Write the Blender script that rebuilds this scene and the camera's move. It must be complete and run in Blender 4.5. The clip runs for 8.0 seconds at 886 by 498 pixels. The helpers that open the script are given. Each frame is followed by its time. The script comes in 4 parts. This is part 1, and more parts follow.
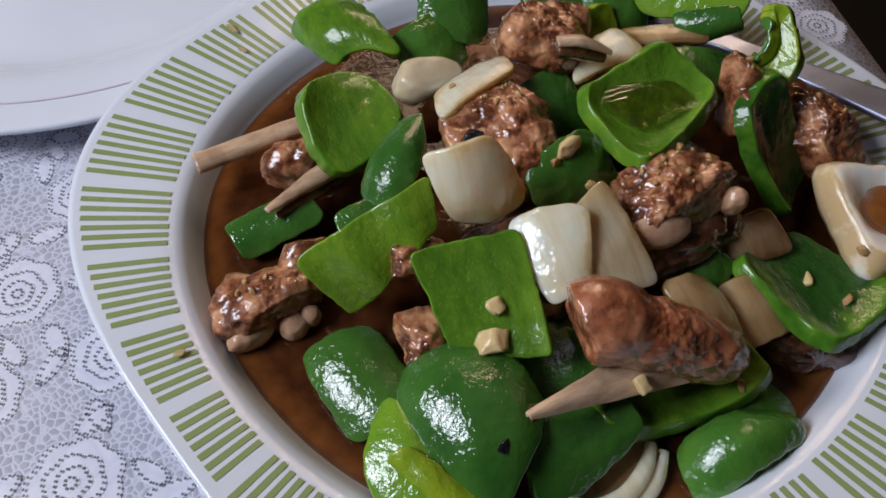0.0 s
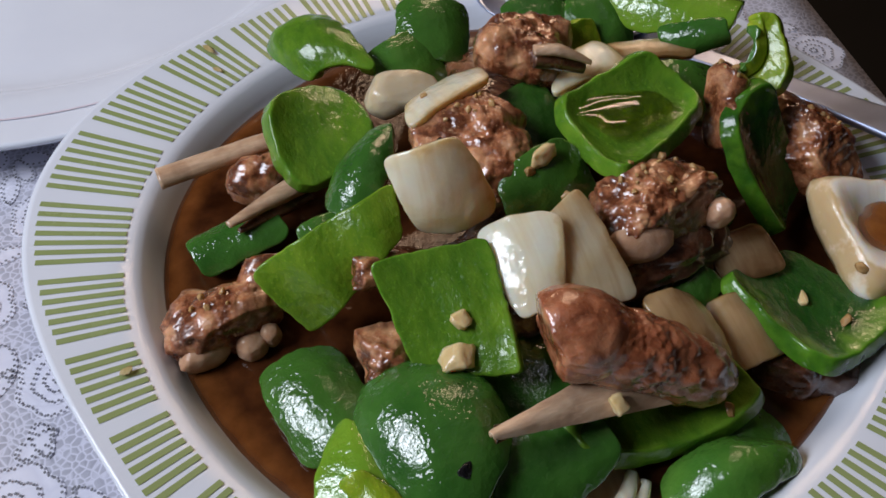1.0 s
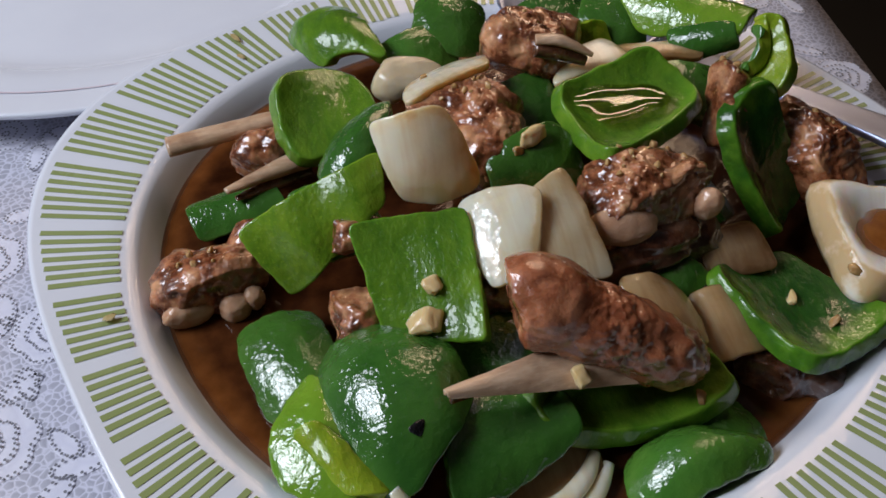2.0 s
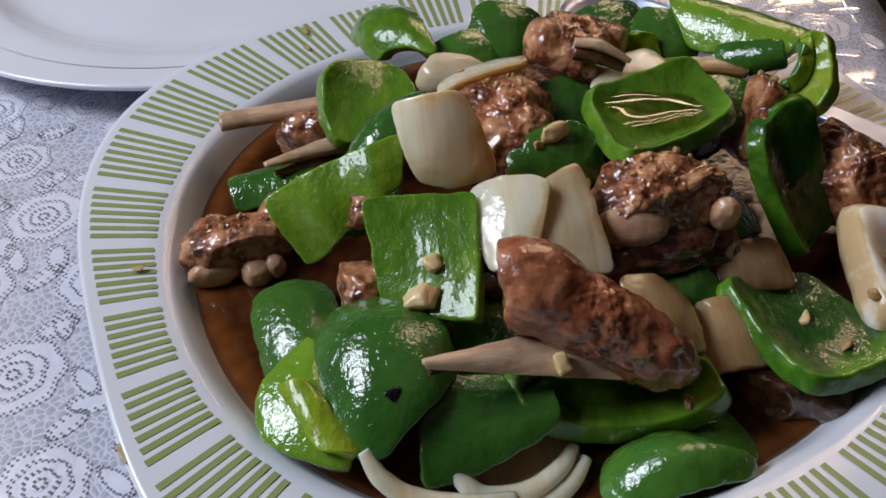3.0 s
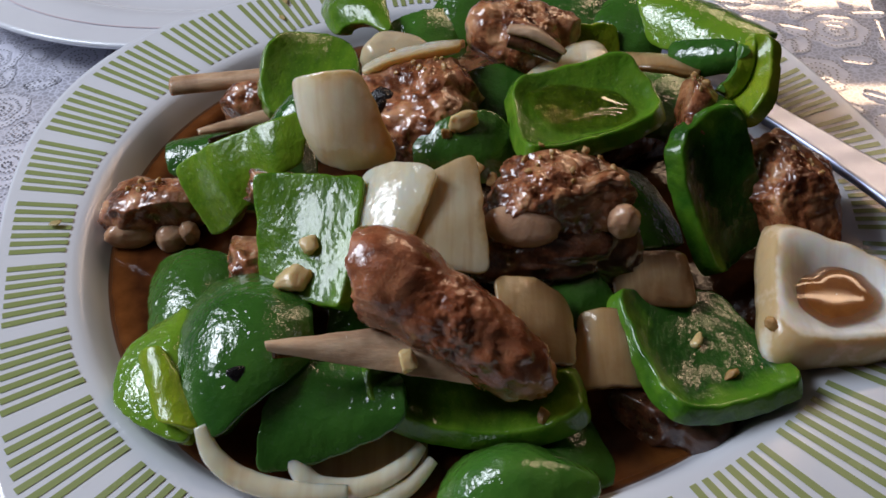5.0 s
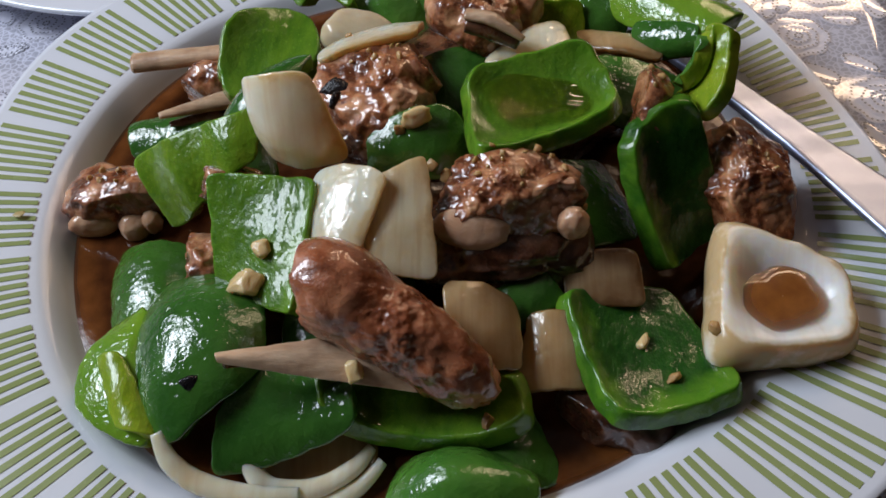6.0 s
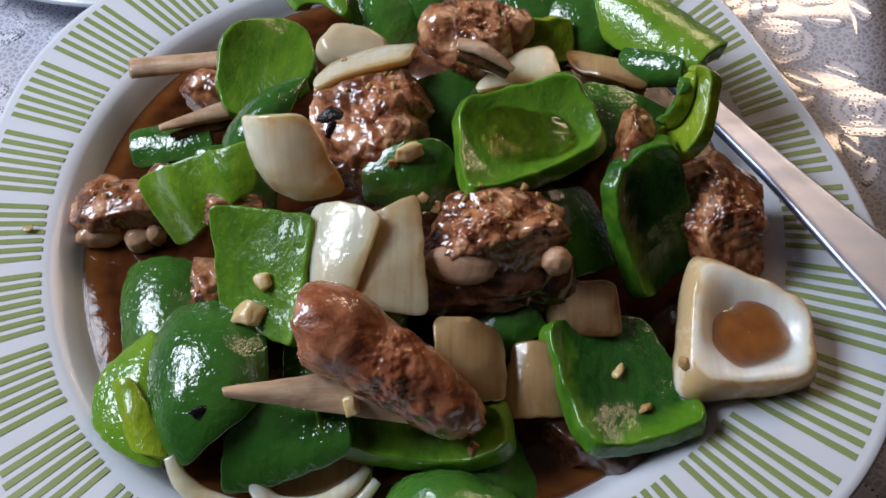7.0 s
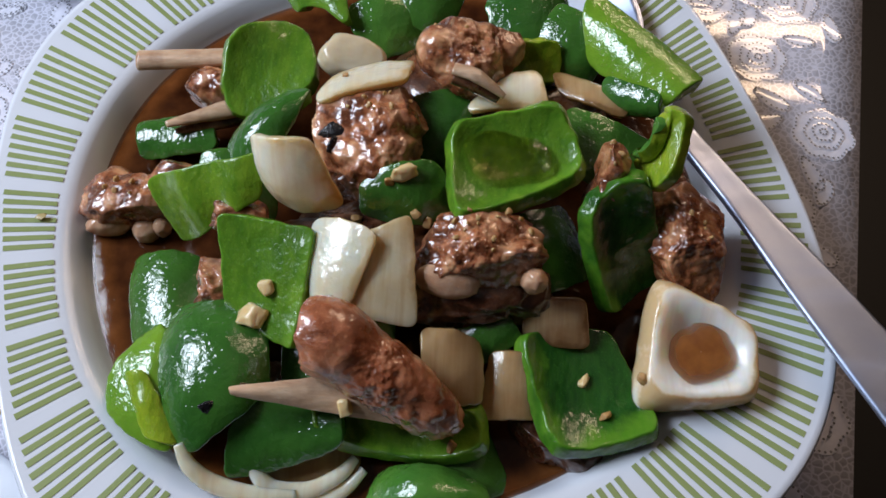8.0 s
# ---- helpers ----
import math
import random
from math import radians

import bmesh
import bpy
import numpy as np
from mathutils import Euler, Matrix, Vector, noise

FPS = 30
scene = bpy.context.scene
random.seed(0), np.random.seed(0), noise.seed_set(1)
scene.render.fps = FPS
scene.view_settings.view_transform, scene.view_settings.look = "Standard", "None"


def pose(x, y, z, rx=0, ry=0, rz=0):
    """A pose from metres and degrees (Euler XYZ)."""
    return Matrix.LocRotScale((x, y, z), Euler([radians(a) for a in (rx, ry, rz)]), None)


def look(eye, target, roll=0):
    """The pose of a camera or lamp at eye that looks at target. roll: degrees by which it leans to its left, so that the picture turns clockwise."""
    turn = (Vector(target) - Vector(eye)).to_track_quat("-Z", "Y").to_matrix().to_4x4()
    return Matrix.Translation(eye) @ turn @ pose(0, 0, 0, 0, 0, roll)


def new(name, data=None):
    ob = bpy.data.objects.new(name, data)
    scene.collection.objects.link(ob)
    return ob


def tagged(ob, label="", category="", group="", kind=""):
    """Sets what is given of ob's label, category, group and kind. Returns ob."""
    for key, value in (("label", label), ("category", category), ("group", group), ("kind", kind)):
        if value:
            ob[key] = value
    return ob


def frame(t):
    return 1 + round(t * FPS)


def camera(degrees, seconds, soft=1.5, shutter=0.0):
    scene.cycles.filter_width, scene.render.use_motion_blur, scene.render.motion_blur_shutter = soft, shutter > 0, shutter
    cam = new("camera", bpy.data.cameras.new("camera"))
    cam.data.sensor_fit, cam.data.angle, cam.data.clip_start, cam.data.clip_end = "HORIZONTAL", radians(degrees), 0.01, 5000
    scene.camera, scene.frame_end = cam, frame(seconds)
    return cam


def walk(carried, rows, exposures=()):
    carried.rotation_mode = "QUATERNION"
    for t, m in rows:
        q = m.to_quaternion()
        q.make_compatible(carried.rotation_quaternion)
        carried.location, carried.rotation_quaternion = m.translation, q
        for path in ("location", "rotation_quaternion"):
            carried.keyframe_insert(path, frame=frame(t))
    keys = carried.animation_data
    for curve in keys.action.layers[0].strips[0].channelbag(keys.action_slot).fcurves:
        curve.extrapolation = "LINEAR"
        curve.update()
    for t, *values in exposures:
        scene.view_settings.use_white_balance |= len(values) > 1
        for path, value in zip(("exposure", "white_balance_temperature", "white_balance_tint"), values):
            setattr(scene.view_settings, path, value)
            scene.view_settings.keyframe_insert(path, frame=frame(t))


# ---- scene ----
cam = camera(54.98, 8.0, soft=1.6)
PATH = [
    (0.0, -0.1130, -0.1583, 0.2390, 35.45, 0.32, -23.47),
    (0.5, -0.1069, -0.1635, 0.2329, 38.44, 0.81, -23.23),
    (1.0, -0.1013, -0.1661, 0.2182, 39.87, 1.08, -22.50),
    (1.5, -0.0957, -0.1776, 0.2090, 41.93, 1.06, -20.58),
    (3.0, -0.0658, -0.2084, 0.1959, 46.53, 2.27, -7.78),
    (3.5, -0.0534, -0.2140, 0.1933, 47.29, 2.07, -4.66),
    (4.0, -0.0387, -0.2159, 0.1912, 47.55, 2.03, -1.86),
    (4.5, -0.0237, -0.2120, 0.1894, 47.27, 2.13, 0.20),
    (6.0, 0.0051, -0.1888, 0.2077, 39.13, 3.83, 0.68),
    (6.5, 0.0080, -0.1782, 0.2228, 36.31, 3.58, 0.52),
    (7.0, 0.0068, -0.1698, 0.2381, 32.91, 3.06, 0.72),
    (7.5, 0.0081, -0.1643, 0.2508, 29.84, 1.63, 1.15),
    (8.0, 0.0023, -0.1588, 0.2705, 27.91, 0.03, 2.00),
]
LIGHT = [(0.0, 0.02, 6500, 15), (1.5, 0.04, 6500, 15), (3.0, 0.02, 6500, 15), (4.0, -0.05, 6520, 14), (4.5, -0.06, 6520, 14), (6.5, 0.19, 6400, 12), (8.0, 0.34, 6200, 12)]
walk(cam, [(t, pose(x, y, z, rx, ry, rz)) for t, x, y, z, rx, ry, rz in PATH], LIGHT)

# ---- world and light ----
world = bpy.data.worlds.new("sky")
scene.world = world
world.use_nodes = True
wn = world.node_tree
sky = wn.nodes.new("ShaderNodeTexSky")
sky.sky_type, sky.sun_disc = "NISHITA", False
sky.sun_elevation, sky.sun_rotation = radians(35), radians(25)
wn.links.new(sky.outputs[0], wn.nodes["Background"].inputs[0])
wn.nodes["Background"].inputs[1].default_value = 0.1


def window_light(name, eye, target, sx, sy, watts, colour):
    lamp = bpy.data.lights.new(name, "AREA")
    lamp.shape, lamp.size, lamp.size_y, lamp.energy, lamp.color = "RECTANGLE", sx, sy, watts, colour
    ob = new(name, lamp)
    ob.matrix_world = look(eye, target)
    return ob


window_light("daylight_window", (-0.78, 0.16, 0.72), (0, 0.0, 0.05), 0.50, 0.38, 10.2, (0.82, 0.90, 1.0))
STRIPS = (1.00, 1.32, 1.65, 1.98, 2.30)
for z in STRIPS:
    window_light("sunlit_louvre", (0.98, 1.93, z), (0.90, 0.0, 0.55 * z), 1.1, 0.055, 3.2, (1.0, 0.70, 0.46))

# ---- materials ----


def material(name):
    m = bpy.data.materials.new(name)
    m.use_nodes = True
    return m, m.node_tree, m.node_tree.nodes["Principled BSDF"]


def put(tree, kind, links=(), **values):
    """A node with its input values and links."""
    n = tree.nodes.new(kind)
    for key, value in values.items():
        n.inputs[key.replace("_", " ")].default_value = value
    for key, socket in links:
        tree.links.new(socket, n.inputs[key])
    return n


def ramp(tree, socket, stops):
    top = max(1.0, stops[-1][0])
    if top > 1:
        scaled = tree.nodes.new("ShaderNodeMath")
        scaled.operation, scaled.inputs[1].default_value = "DIVIDE", top
        tree.links.new(socket, scaled.inputs[0])
        socket, stops = scaled.outputs[0], [(at / top, c) for at, c in stops]
    n = tree.nodes.new("ShaderNodeValToRGB")
    while len(n.color_ramp.elements) < len(stops):
        n.color_ramp.elements.new(0.5)
    for e, (at, c) in zip(n.color_ramp.elements, stops):
        e.position, e.color = at, (*c, 1)
    tree.links.new(socket, n.inputs[0])
    return n.outputs[0]


def grey(v):
    return (v, v, v)


def noise_of(tree, scale, detail=4.0, rough=0.55, stretch=None):
    co = tree.nodes.new("ShaderNodeTexCoord").outputs["Object"]
    if stretch:
        co = put(tree, "ShaderNodeMapping", [("Vector", co)], Scale=stretch).outputs[0]
    return put(tree, "ShaderNodeTexNoise", [("Vector", co)], Scale=scale, Detail=detail, Roughness=rough).outputs["Fac"]


def mixed(tree, fac, a, b, mode="MIX"):
    n = tree.nodes.new("ShaderNodeMix")
    n.data_type, n.blend_type = "RGBA", mode
    for socket, value in ((n.inputs[0], fac), (n.inputs[6], a), (n.inputs[7], b)):
        if isinstance(value, (int, float)):
            socket.default_value = value
        elif isinstance(value, tuple):
            socket.default_value = (*value, 1)
        else:
            tree.links.new(value, socket)
    return n.outputs[2]


def bumped(tree, bsdf, pairs):
    """Bumps one on another: (height socket, distance in metres, strength)."""
    last = None
    for socket, distance, strength in pairs:
        b = put(tree, "ShaderNodeBump", [("Height", socket)], Distance=distance, Strength=strength)
        if last:
            tree.links.new(last, b.inputs["Normal"])
        last = b.outputs[0]
    tree.links.new(last, bsdf.inputs["Normal"])


def wet(tree, bsdf, scale, depth, weight=1.0, rough=0.05, stretch=None):
    """A film of oil whose small ripples break the light into glints."""
    bsdf.inputs["Coat Weight"].default_value = weight
    bsdf.inputs["Coat Roughness"].default_value = rough
    bsdf.inputs["Coat IOR"].default_value = 1.5
    b = put(tree, "ShaderNodeBump", [("Height", noise_of(tree, scale, 2, 0.5, stretch))], Distance=depth, Strength=1.0)
    tree.links.new(b.outputs[0], bsdf.inputs["Coat Normal"])


def attribute(tree, name):
    n = tree.nodes.new("ShaderNodeAttribute")
    n.attribute_name = name
    return n.outputs["Fac"]


def sub(bsdf, weight, radius, scale=0.004):
    bsdf.inputs["Subsurface Weight"].default_value = weight
    bsdf.inputs["Subsurface Radius"].default_value = radius
    bsdf.inputs["Subsurface Scale"].default_value = scale


def random_of(tree):
    return tree.nodes.new("ShaderNodeObjectInfo").outputs["Random"]


def pepper_skin(name, lo, hi):
    m, t, b = material(name)
    c = ramp(t, noise_of(t, 60, 3), [(0.3, lo), (0.7, hi)])
    c = mixed(t, ramp(t, noise_of(t, 900, 2), [(0.64, grey(0)), (0.74, grey(0.25))]), c, (0.08, 0.22, 0.04))
    c = mixed(t, ramp(t, random_of(t), [(0.45, grey(0)), (1.0, grey(0.4))]), c, (0.070, 0.165, 0.018))
    t.links.new(c, b.inputs["Base Color"])
    b.inputs["Roughness"].default_value = 0.14
    b.inputs["IOR"].default_value = 1.48
    sub(b, 0.12, (0.4, 1.0, 0.2), 0.003)
    wet(t, b, 420, 0.0008, 0.9, 0.06)
    bumped(t, b, [(noise_of(t, 90, 2), 0.0012, 0.3), (noise_of(t, 420, 3), 0.0006, 0.4), (noise_of(t, 1500, 2), 0.0002, 0.35)])
    return m


def pepper_flesh(name, lo, hi, edge_lo, edge_hi):
    m, t, b = material(name)
    edge = attribute(t, "edge")
    streak = noise_of(t, 260, 5, 0.65, (1.0, 0.4, 0.6))
    inner = ramp(t, streak, [(0.3, lo), (0.75, hi)])
    pale = ramp(t, noise_of(t, 1100, 2), [(0.60, grey(0)), (0.72, grey(0.30))])
    inner = mixed(t, pale, inner, tuple(min(1.0, 1.7 * v) for v in hi))
    rim = ramp(t, noise_of(t, 130, 4), [(0.3, edge_lo), (0.7, edge_hi)])
    ragged = put(t, "ShaderNodeMath", [(0, edge), (1, noise_of(t, 70, 4))])
    fac = ramp(t, ragged.outputs[0], [(1.26, grey(0)), (1.52, grey(1))])
    t.links.new(mixed(t, fac, inner, rim), b.inputs["Base Color"])
    b.inputs["Roughness"].default_value = 0.22
    b.inputs["IOR"].default_value = 1.42
    b.inputs["Specular IOR Level"].default_value = 0.22
    sub(b, 0.30, (0.5, 1.0, 0.15), 0.005)
    wet(t, b, 260, 0.0006, 0.6, 0.05, (1.0, 0.6, 1.0))
    bumped(t, b, [(noise_of(t, 140, 3), 0.0012, 0.4), (noise_of(t, 620, 3, 0.6, (1.0, 0.6, 1.0)), 0.0006, 0.6)])
    return m


def onion_flesh(name, lo, hi, stain, amount, clear=0.2, border=0.9, coat=0.8):
    m, t, b = material(name)
    edge = attribute(t, "edge")
    vein = noise_of(t, 330, 3, 0.5, (1.0, 0.10, 0.10))
    c = ramp(t, vein, [(0.36, lo), (0.56, hi)])
    soaked = ramp(t, noise_of(t, 60, 4), [(0.44, grey(0)), (0.70, grey(amount))])
    c = mixed(t, soaked, c, stain)
    ragged = put(t, "ShaderNodeMath", [(0, edge), (1, noise_of(t, 90, 4))])
    c = mixed(t, ramp(t, ragged.outputs[0], [(1.16, grey(0)), (1.44, grey(0.55 * border))]), c, stain)
    c = mixed(t, ramp(t, ragged.outputs[0], [(1.38, grey(0)), (1.52, grey(border))]), c, tuple(0.72 * v for v in stain))
    t.links.new(c, b.inputs["Base Color"])
    b.inputs["Roughness"].default_value = 0.22
    b.inputs["IOR"].default_value = 1.40
    b.inputs["Transmission Weight"].default_value = clear
    sub(b, 0.9, (1.0, 0.74, 0.50), 0.0075)
    wet(t, b, 240, 0.0009, coat, 0.14)
    bumped(t, b, [(vein, 0.0002, 0.3), (noise_of(t, 90, 3), 0.0014, 0.35), (noise_of(t, 500, 3), 0.0003, 0.3)])
    return m


def meat_mat(name, light, mid, dark):
    """Braised meat: broad tones, darker glaze in patches, faint fibres, a wet film."""
    m, t, b = material(name)
    tone = noise_of(t, 95, 5, 0.62)
    c = ramp(t, tone, [(0.41, dark), (0.49, mid), (0.57, light)])
    fibre = noise_of(t, 230, 4, 0.6, (0.5, 1.0, 1.0))
    c = mixed(t, 0.45, c, ramp(t, fibre, [(0.30, grey(0.50)), (0.70, grey(1.25))]), "MULTIPLY")
    pale = ramp(t, noise_of(t, 110, 4, 0.5), [(0.53, grey(0)), (0.61, grey(0.7))])
    c = mixed(t, pale, c, (min(1.0, 1.25 * light[0]), 1.35 * light[1], 1.4 * light[2]))
    glaze_dark = ramp(t, noise_of(t, 62, 3, 0.5), [(0.50, grey(0)), (0.60, grey(0.75))])
    c = mixed(t, glaze_dark, c, tuple(0.9 * v for v in dark))
    speck = ramp(t, noise_of(t, 700, 3), [(0.62, grey(0)), (0.70, grey(0.5))])
    c = mixed(t, speck, c, (1.2 * light[0], 1.3 * light[1], 1.3 * light[2]))
    t.links.new(c, b.inputs["Base Color"])
    t.links.new(ramp(t, noise_of(t, 120, 3), [(0.38, grey(0.20)), (0.66, grey(0.46))]), b.inputs["Roughness"])
    b.inputs["IOR"].default_value = 1.45
    wet(t, b, 190, 0.0009, 1.0, 0.06)
    sub(b, 0.3, (1.0, 0.45, 0.22), 0.0025)
    bumped(t, b, [(noise_of(t, 300, 4, 0.6), 0.0008, 0.4), (noise_of(t, 1300, 3), 0.0003, 0.5), (fibre, 0.0008, 0.45)])
    return m


def bone_mat():
    m, t, b = material("cooked_bone")
    grain = noise_of(t, 300, 5, 0.6, (0.2, 1.0, 1.0))
    c = ramp(t, grain, [(0.3, (0.48, 0.29, 0.17)), (0.7, (0.72, 0.51, 0.34))])
    c = mixed(t, ramp(t, noise_of(t, 90, 3), [(0.5, grey(0)), (0.75, grey(0.7))]), c, (0.18, 0.08, 0.04))
    t.links.new(c, b.inputs["Base Color"])
    b.inputs["Roughness"].default_value = 0.27
    sub(b, 0.2, (1.0, 0.6, 0.4), 0.003)
    bumped(t, b, [(grain, 0.0008, 0.5), (noise_of(t, 700, 3), 0.0003, 0.4)])
    return m


def plain(name, a, bcol, scale, rough, bump=0.0002, subw=0.0, ior=1.45):
    m, t, b = material(name)
    n = noise_of(t, scale, 4)
    t.links.new(ramp(t, n, [(0.3, a), (0.7, bcol)]), b.inputs["Base Color"])
    b.inputs["Roughness"].default_value = rough
    b.inputs["IOR"].default_value = ior
    if subw:
        sub(b, subw, (1.0, 0.7, 0.4), 0.004)
    bumped(t, b, [(noise_of(t, scale * 3, 3), bump, 0.5)])
    return m


def sauce_mat():
    m, t, b = material("brown_sauce")
    depth = attribute(t, "depth")
    murk = noise_of(t, 140, 5)
    deep = ramp(t, murk, [(0.35, (0.036, 0.011, 0.004)), (0.7, (0.085, 0.026, 0.008))])
    thin = ramp(t, murk, [(0.35, (0.18, 0.055, 0.012)), (0.7, (0.26, 0.090, 0.022))])
    t.links.new(mixed(t, ramp(t, depth, [(0.0, grey(0)), (0.5, grey(1))]), thin, deep), b.inputs["Base Color"])
    t.links.new(ramp(t, depth, [(0.0, grey(0.35)), (0.22, grey(1))]), b.inputs["Alpha"])
    b.inputs["Roughness"].default_value = 0.07
    b.inputs["IOR"].default_value = 1.36
    bumped(t, b, [(noise_of(t, 70, 2), 0.0012, 0.2), (noise_of(t, 400, 3), 0.0003, 0.25)])
    return m


def film_mat():
    """A shallow film of gravy, clear towards its border."""
    m, t, b = material("gravy_film")
    depth = attribute(t, "depth")
    t.links.new(ramp(t, noise_of(t, 160, 4), [(0.35, (0.20, 0.060, 0.010)), (0.7, (0.30, 0.105, 0.020))]), b.inputs["Base Color"])
    t.links.new(ramp(t, depth, [(0.0, grey(0.0)), (0.05, grey(0.55)), (0.25, grey(0.93))]), b.inputs["Alpha"])
    b.inputs["Roughness"].default_value = 0.05
    return m


def clear_mat():
    """Clear brown juice with a mirror-smooth surface."""
    m, t, b = material("clear_gravy")
    t.links.new(ramp(t, noise_of(t, 160, 4), [(0.35, (0.80, 0.62, 0.32)), (0.7, (0.90, 0.75, 0.45))]), b.inputs["Base Color"])
    b.inputs["Transmission Weight"].default_value = 1.0
    b.inputs["Roughness"].default_value = 0.03
    b.inputs["IOR"].default_value = 1.36
    bumped(t, b, [(noise_of(t, 60, 2), 0.0004, 0.2)])
    return m


def glaze(name, a, bcol, rough=0.1):
    m, t, b = material(name)
    n = noise_of(t, 18, 4)
    t.links.new(ramp(t, n, [(0.3, a), (0.7, bcol)]), b.inputs["Base Color"])
    t.links.new(ramp(t, noise_of(t, 60, 4), [(0.35, grey(rough)), (0.7, grey(rough * 2.2))]), b.inputs["Roughness"])
    bumped(t, b, [(noise_of(t, 40, 2), 0.0006, 0.12)])
    return m


SKIN = pepper_skin("green_pepper_skin", (0.024, 0.098, 0.014), (0.056, 0.170, 0.024))
SKIN_LIGHT = pepper_skin("light_green_pepper_skin", (0.046, 0.165, 0.022), (0.100, 0.245, 0.032))
SKIN_BRIGHT = pepper_skin("yellow_green_pepper_skin", (0.11, 0.26, 0.016), (0.21, 0.37, 0.028))
ONION = onion_flesh("cooked_onion", (0.86, 0.66, 0.46), (0.93, 0.77, 0.58), (0.76, 0.47, 0.18), 0.25, 0.05, 0.6)
CLEAR_ONION = onion_flesh("translucent_onion", (0.66, 0.47, 0.29), (0.80, 0.62, 0.42), (0.60, 0.36, 0.14), 0.4, 0.25, 0.6)
ONION_WHITE = onion_flesh("white_onion", (0.88, 0.80, 0.72), (0.94, 0.88, 0.81), (0.86, 0.60, 0.30), 0.05, 0.0, 0.9, 0.35)
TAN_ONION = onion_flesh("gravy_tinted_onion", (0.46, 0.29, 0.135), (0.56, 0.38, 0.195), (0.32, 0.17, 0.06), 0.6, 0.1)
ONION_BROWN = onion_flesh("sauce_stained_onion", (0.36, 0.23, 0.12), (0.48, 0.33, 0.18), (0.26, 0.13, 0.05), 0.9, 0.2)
FLESH = pepper_flesh("green_pepper_flesh", (0.008, 0.050, 0.007), (0.028, 0.110, 0.014), (0.046, 0.175, 0.010), (0.13, 0.285, 0.020))
FLESH_LIGHT = pepper_flesh("light_green_pepper_flesh", (0.052, 0.145, 0.010), (0.130, 0.250, 0.018), (0.062, 0.190, 0.012), (0.17, 0.31, 0.024))
FLESH_LIME = pepper_flesh("lime_green_pepper_flesh", (0.085, 0.190, 0.011), (0.190, 0.300, 0.020), (0.10, 0.22, 0.012), (0.24, 0.34, 0.026))
FLESH_YELLOW = pepper_flesh("yellow_green_pepper_flesh", (0.15, 0.27, 0.012), (0.32, 0.39, 0.022), (0.14, 0.28, 0.012), (0.36, 0.43, 0.03))
MEAT = meat_mat("braised_pork", (0.62, 0.30, 0.145), (0.42, 0.155, 0.068), (0.14, 0.040, 0.015))
MEAT_RIB = meat_mat("lean_braised_pork", (0.48, 0.180, 0.085), (0.36, 0.115, 0.050), (0.24, 0.070, 0.029))
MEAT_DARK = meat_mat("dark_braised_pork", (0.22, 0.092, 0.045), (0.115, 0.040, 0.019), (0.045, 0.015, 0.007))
BONE = bone_mat()
FAT = plain("cooked_fat", (0.48, 0.25, 0.14), (0.68, 0.45, 0.30), 130, 0.16, 0.0006, 0.4)
GARLIC = plain("garlic", (0.64, 0.44, 0.19), (0.80, 0.62, 0.34), 140, 0.25, 0.0005, 0.4)
CLOVE = plain("garlic_clove_flesh", (0.58, 0.46, 0.28), (0.72, 0.62, 0.44), 70, 0.2, 0.0005, 0.5)
CHAR = plain("char", (0.008, 0.008, 0.010), (0.02, 0.018, 0.02), 500, 0.12, 0.0008)
SAUCE, FILM, THIN_FILM = sauce_mat(), film_mat(), clear_mat()
CHINA = glaze("white_glaze", (0.69, 0.72, 0.79), (0.74, 0.77, 0.83))
STRIPE = glaze("olive_green_print", (0.255, 0.31, 0.115), (0.30, 0.355, 0.145), 0.14)
PINK = glaze("pale_pink_print", (0.68, 0.60, 0.67), (0.72, 0.66, 0.72), 0.14)
STEEL, _t, _b = material("blue_tinted_steel")
_b.inputs["Metallic"].default_value = 1.0
# Blue tint stands in for the cool light the steel would reflect.
_t.links.new(ramp(_t, noise_of(_t, 60, 4), [(0.3, (0.50, 0.57, 0.78)), (0.7, (0.58, 0.65, 0.84))]), _b.inputs["Base Color"])
_t.links.new(ramp(_t, noise_of(_t, 200, 4, 0.6, (0.1, 1, 1)), [(0.3, grey(0.36)), (0.7, grey(0.50))]), _b.inputs["Roughness"])

# ---- building helpers ----


def mesh_of(name, verts, faces, mats, index=None, **attributes):
    me = bpy.data.meshes.new(name)
    me.from_pydata([tuple(v) for v in verts], [], [tuple(int(i) for i in f) for f in faces])
    for m in mats if isinstance(mats, (list, tuple)) else [mats]:
        me.materials.append(m)
    if index is not None:
        me.polygons.foreach_set("material_index", index)
    me.polygons.foreach_set("use_smooth", [True] * len(me.polygons))
    for key, values in attributes.items():
        me.attributes.new(key, "FLOAT", "POINT").data.foreach_set("value", values)
    me.update()
    return me


def part(name, me, parent=None, label=""):
    ob = new(name, me)
    ob.parent = parent
    return tagged(ob, label)


def thing(name, label, category, m=None, group="", kind=""):
    ob = tagged(new(name), label, category, group, kind)
    ob.empty_display_size = 0.01
    if m:
        ob.matrix_world = m
    return ob


def fade(x, skew, power):
    """One at the middle of a sheet, nought at its borders; skew moves the middle."""
    return 1 - np.abs((x - skew) / (1 + abs(skew))) ** power


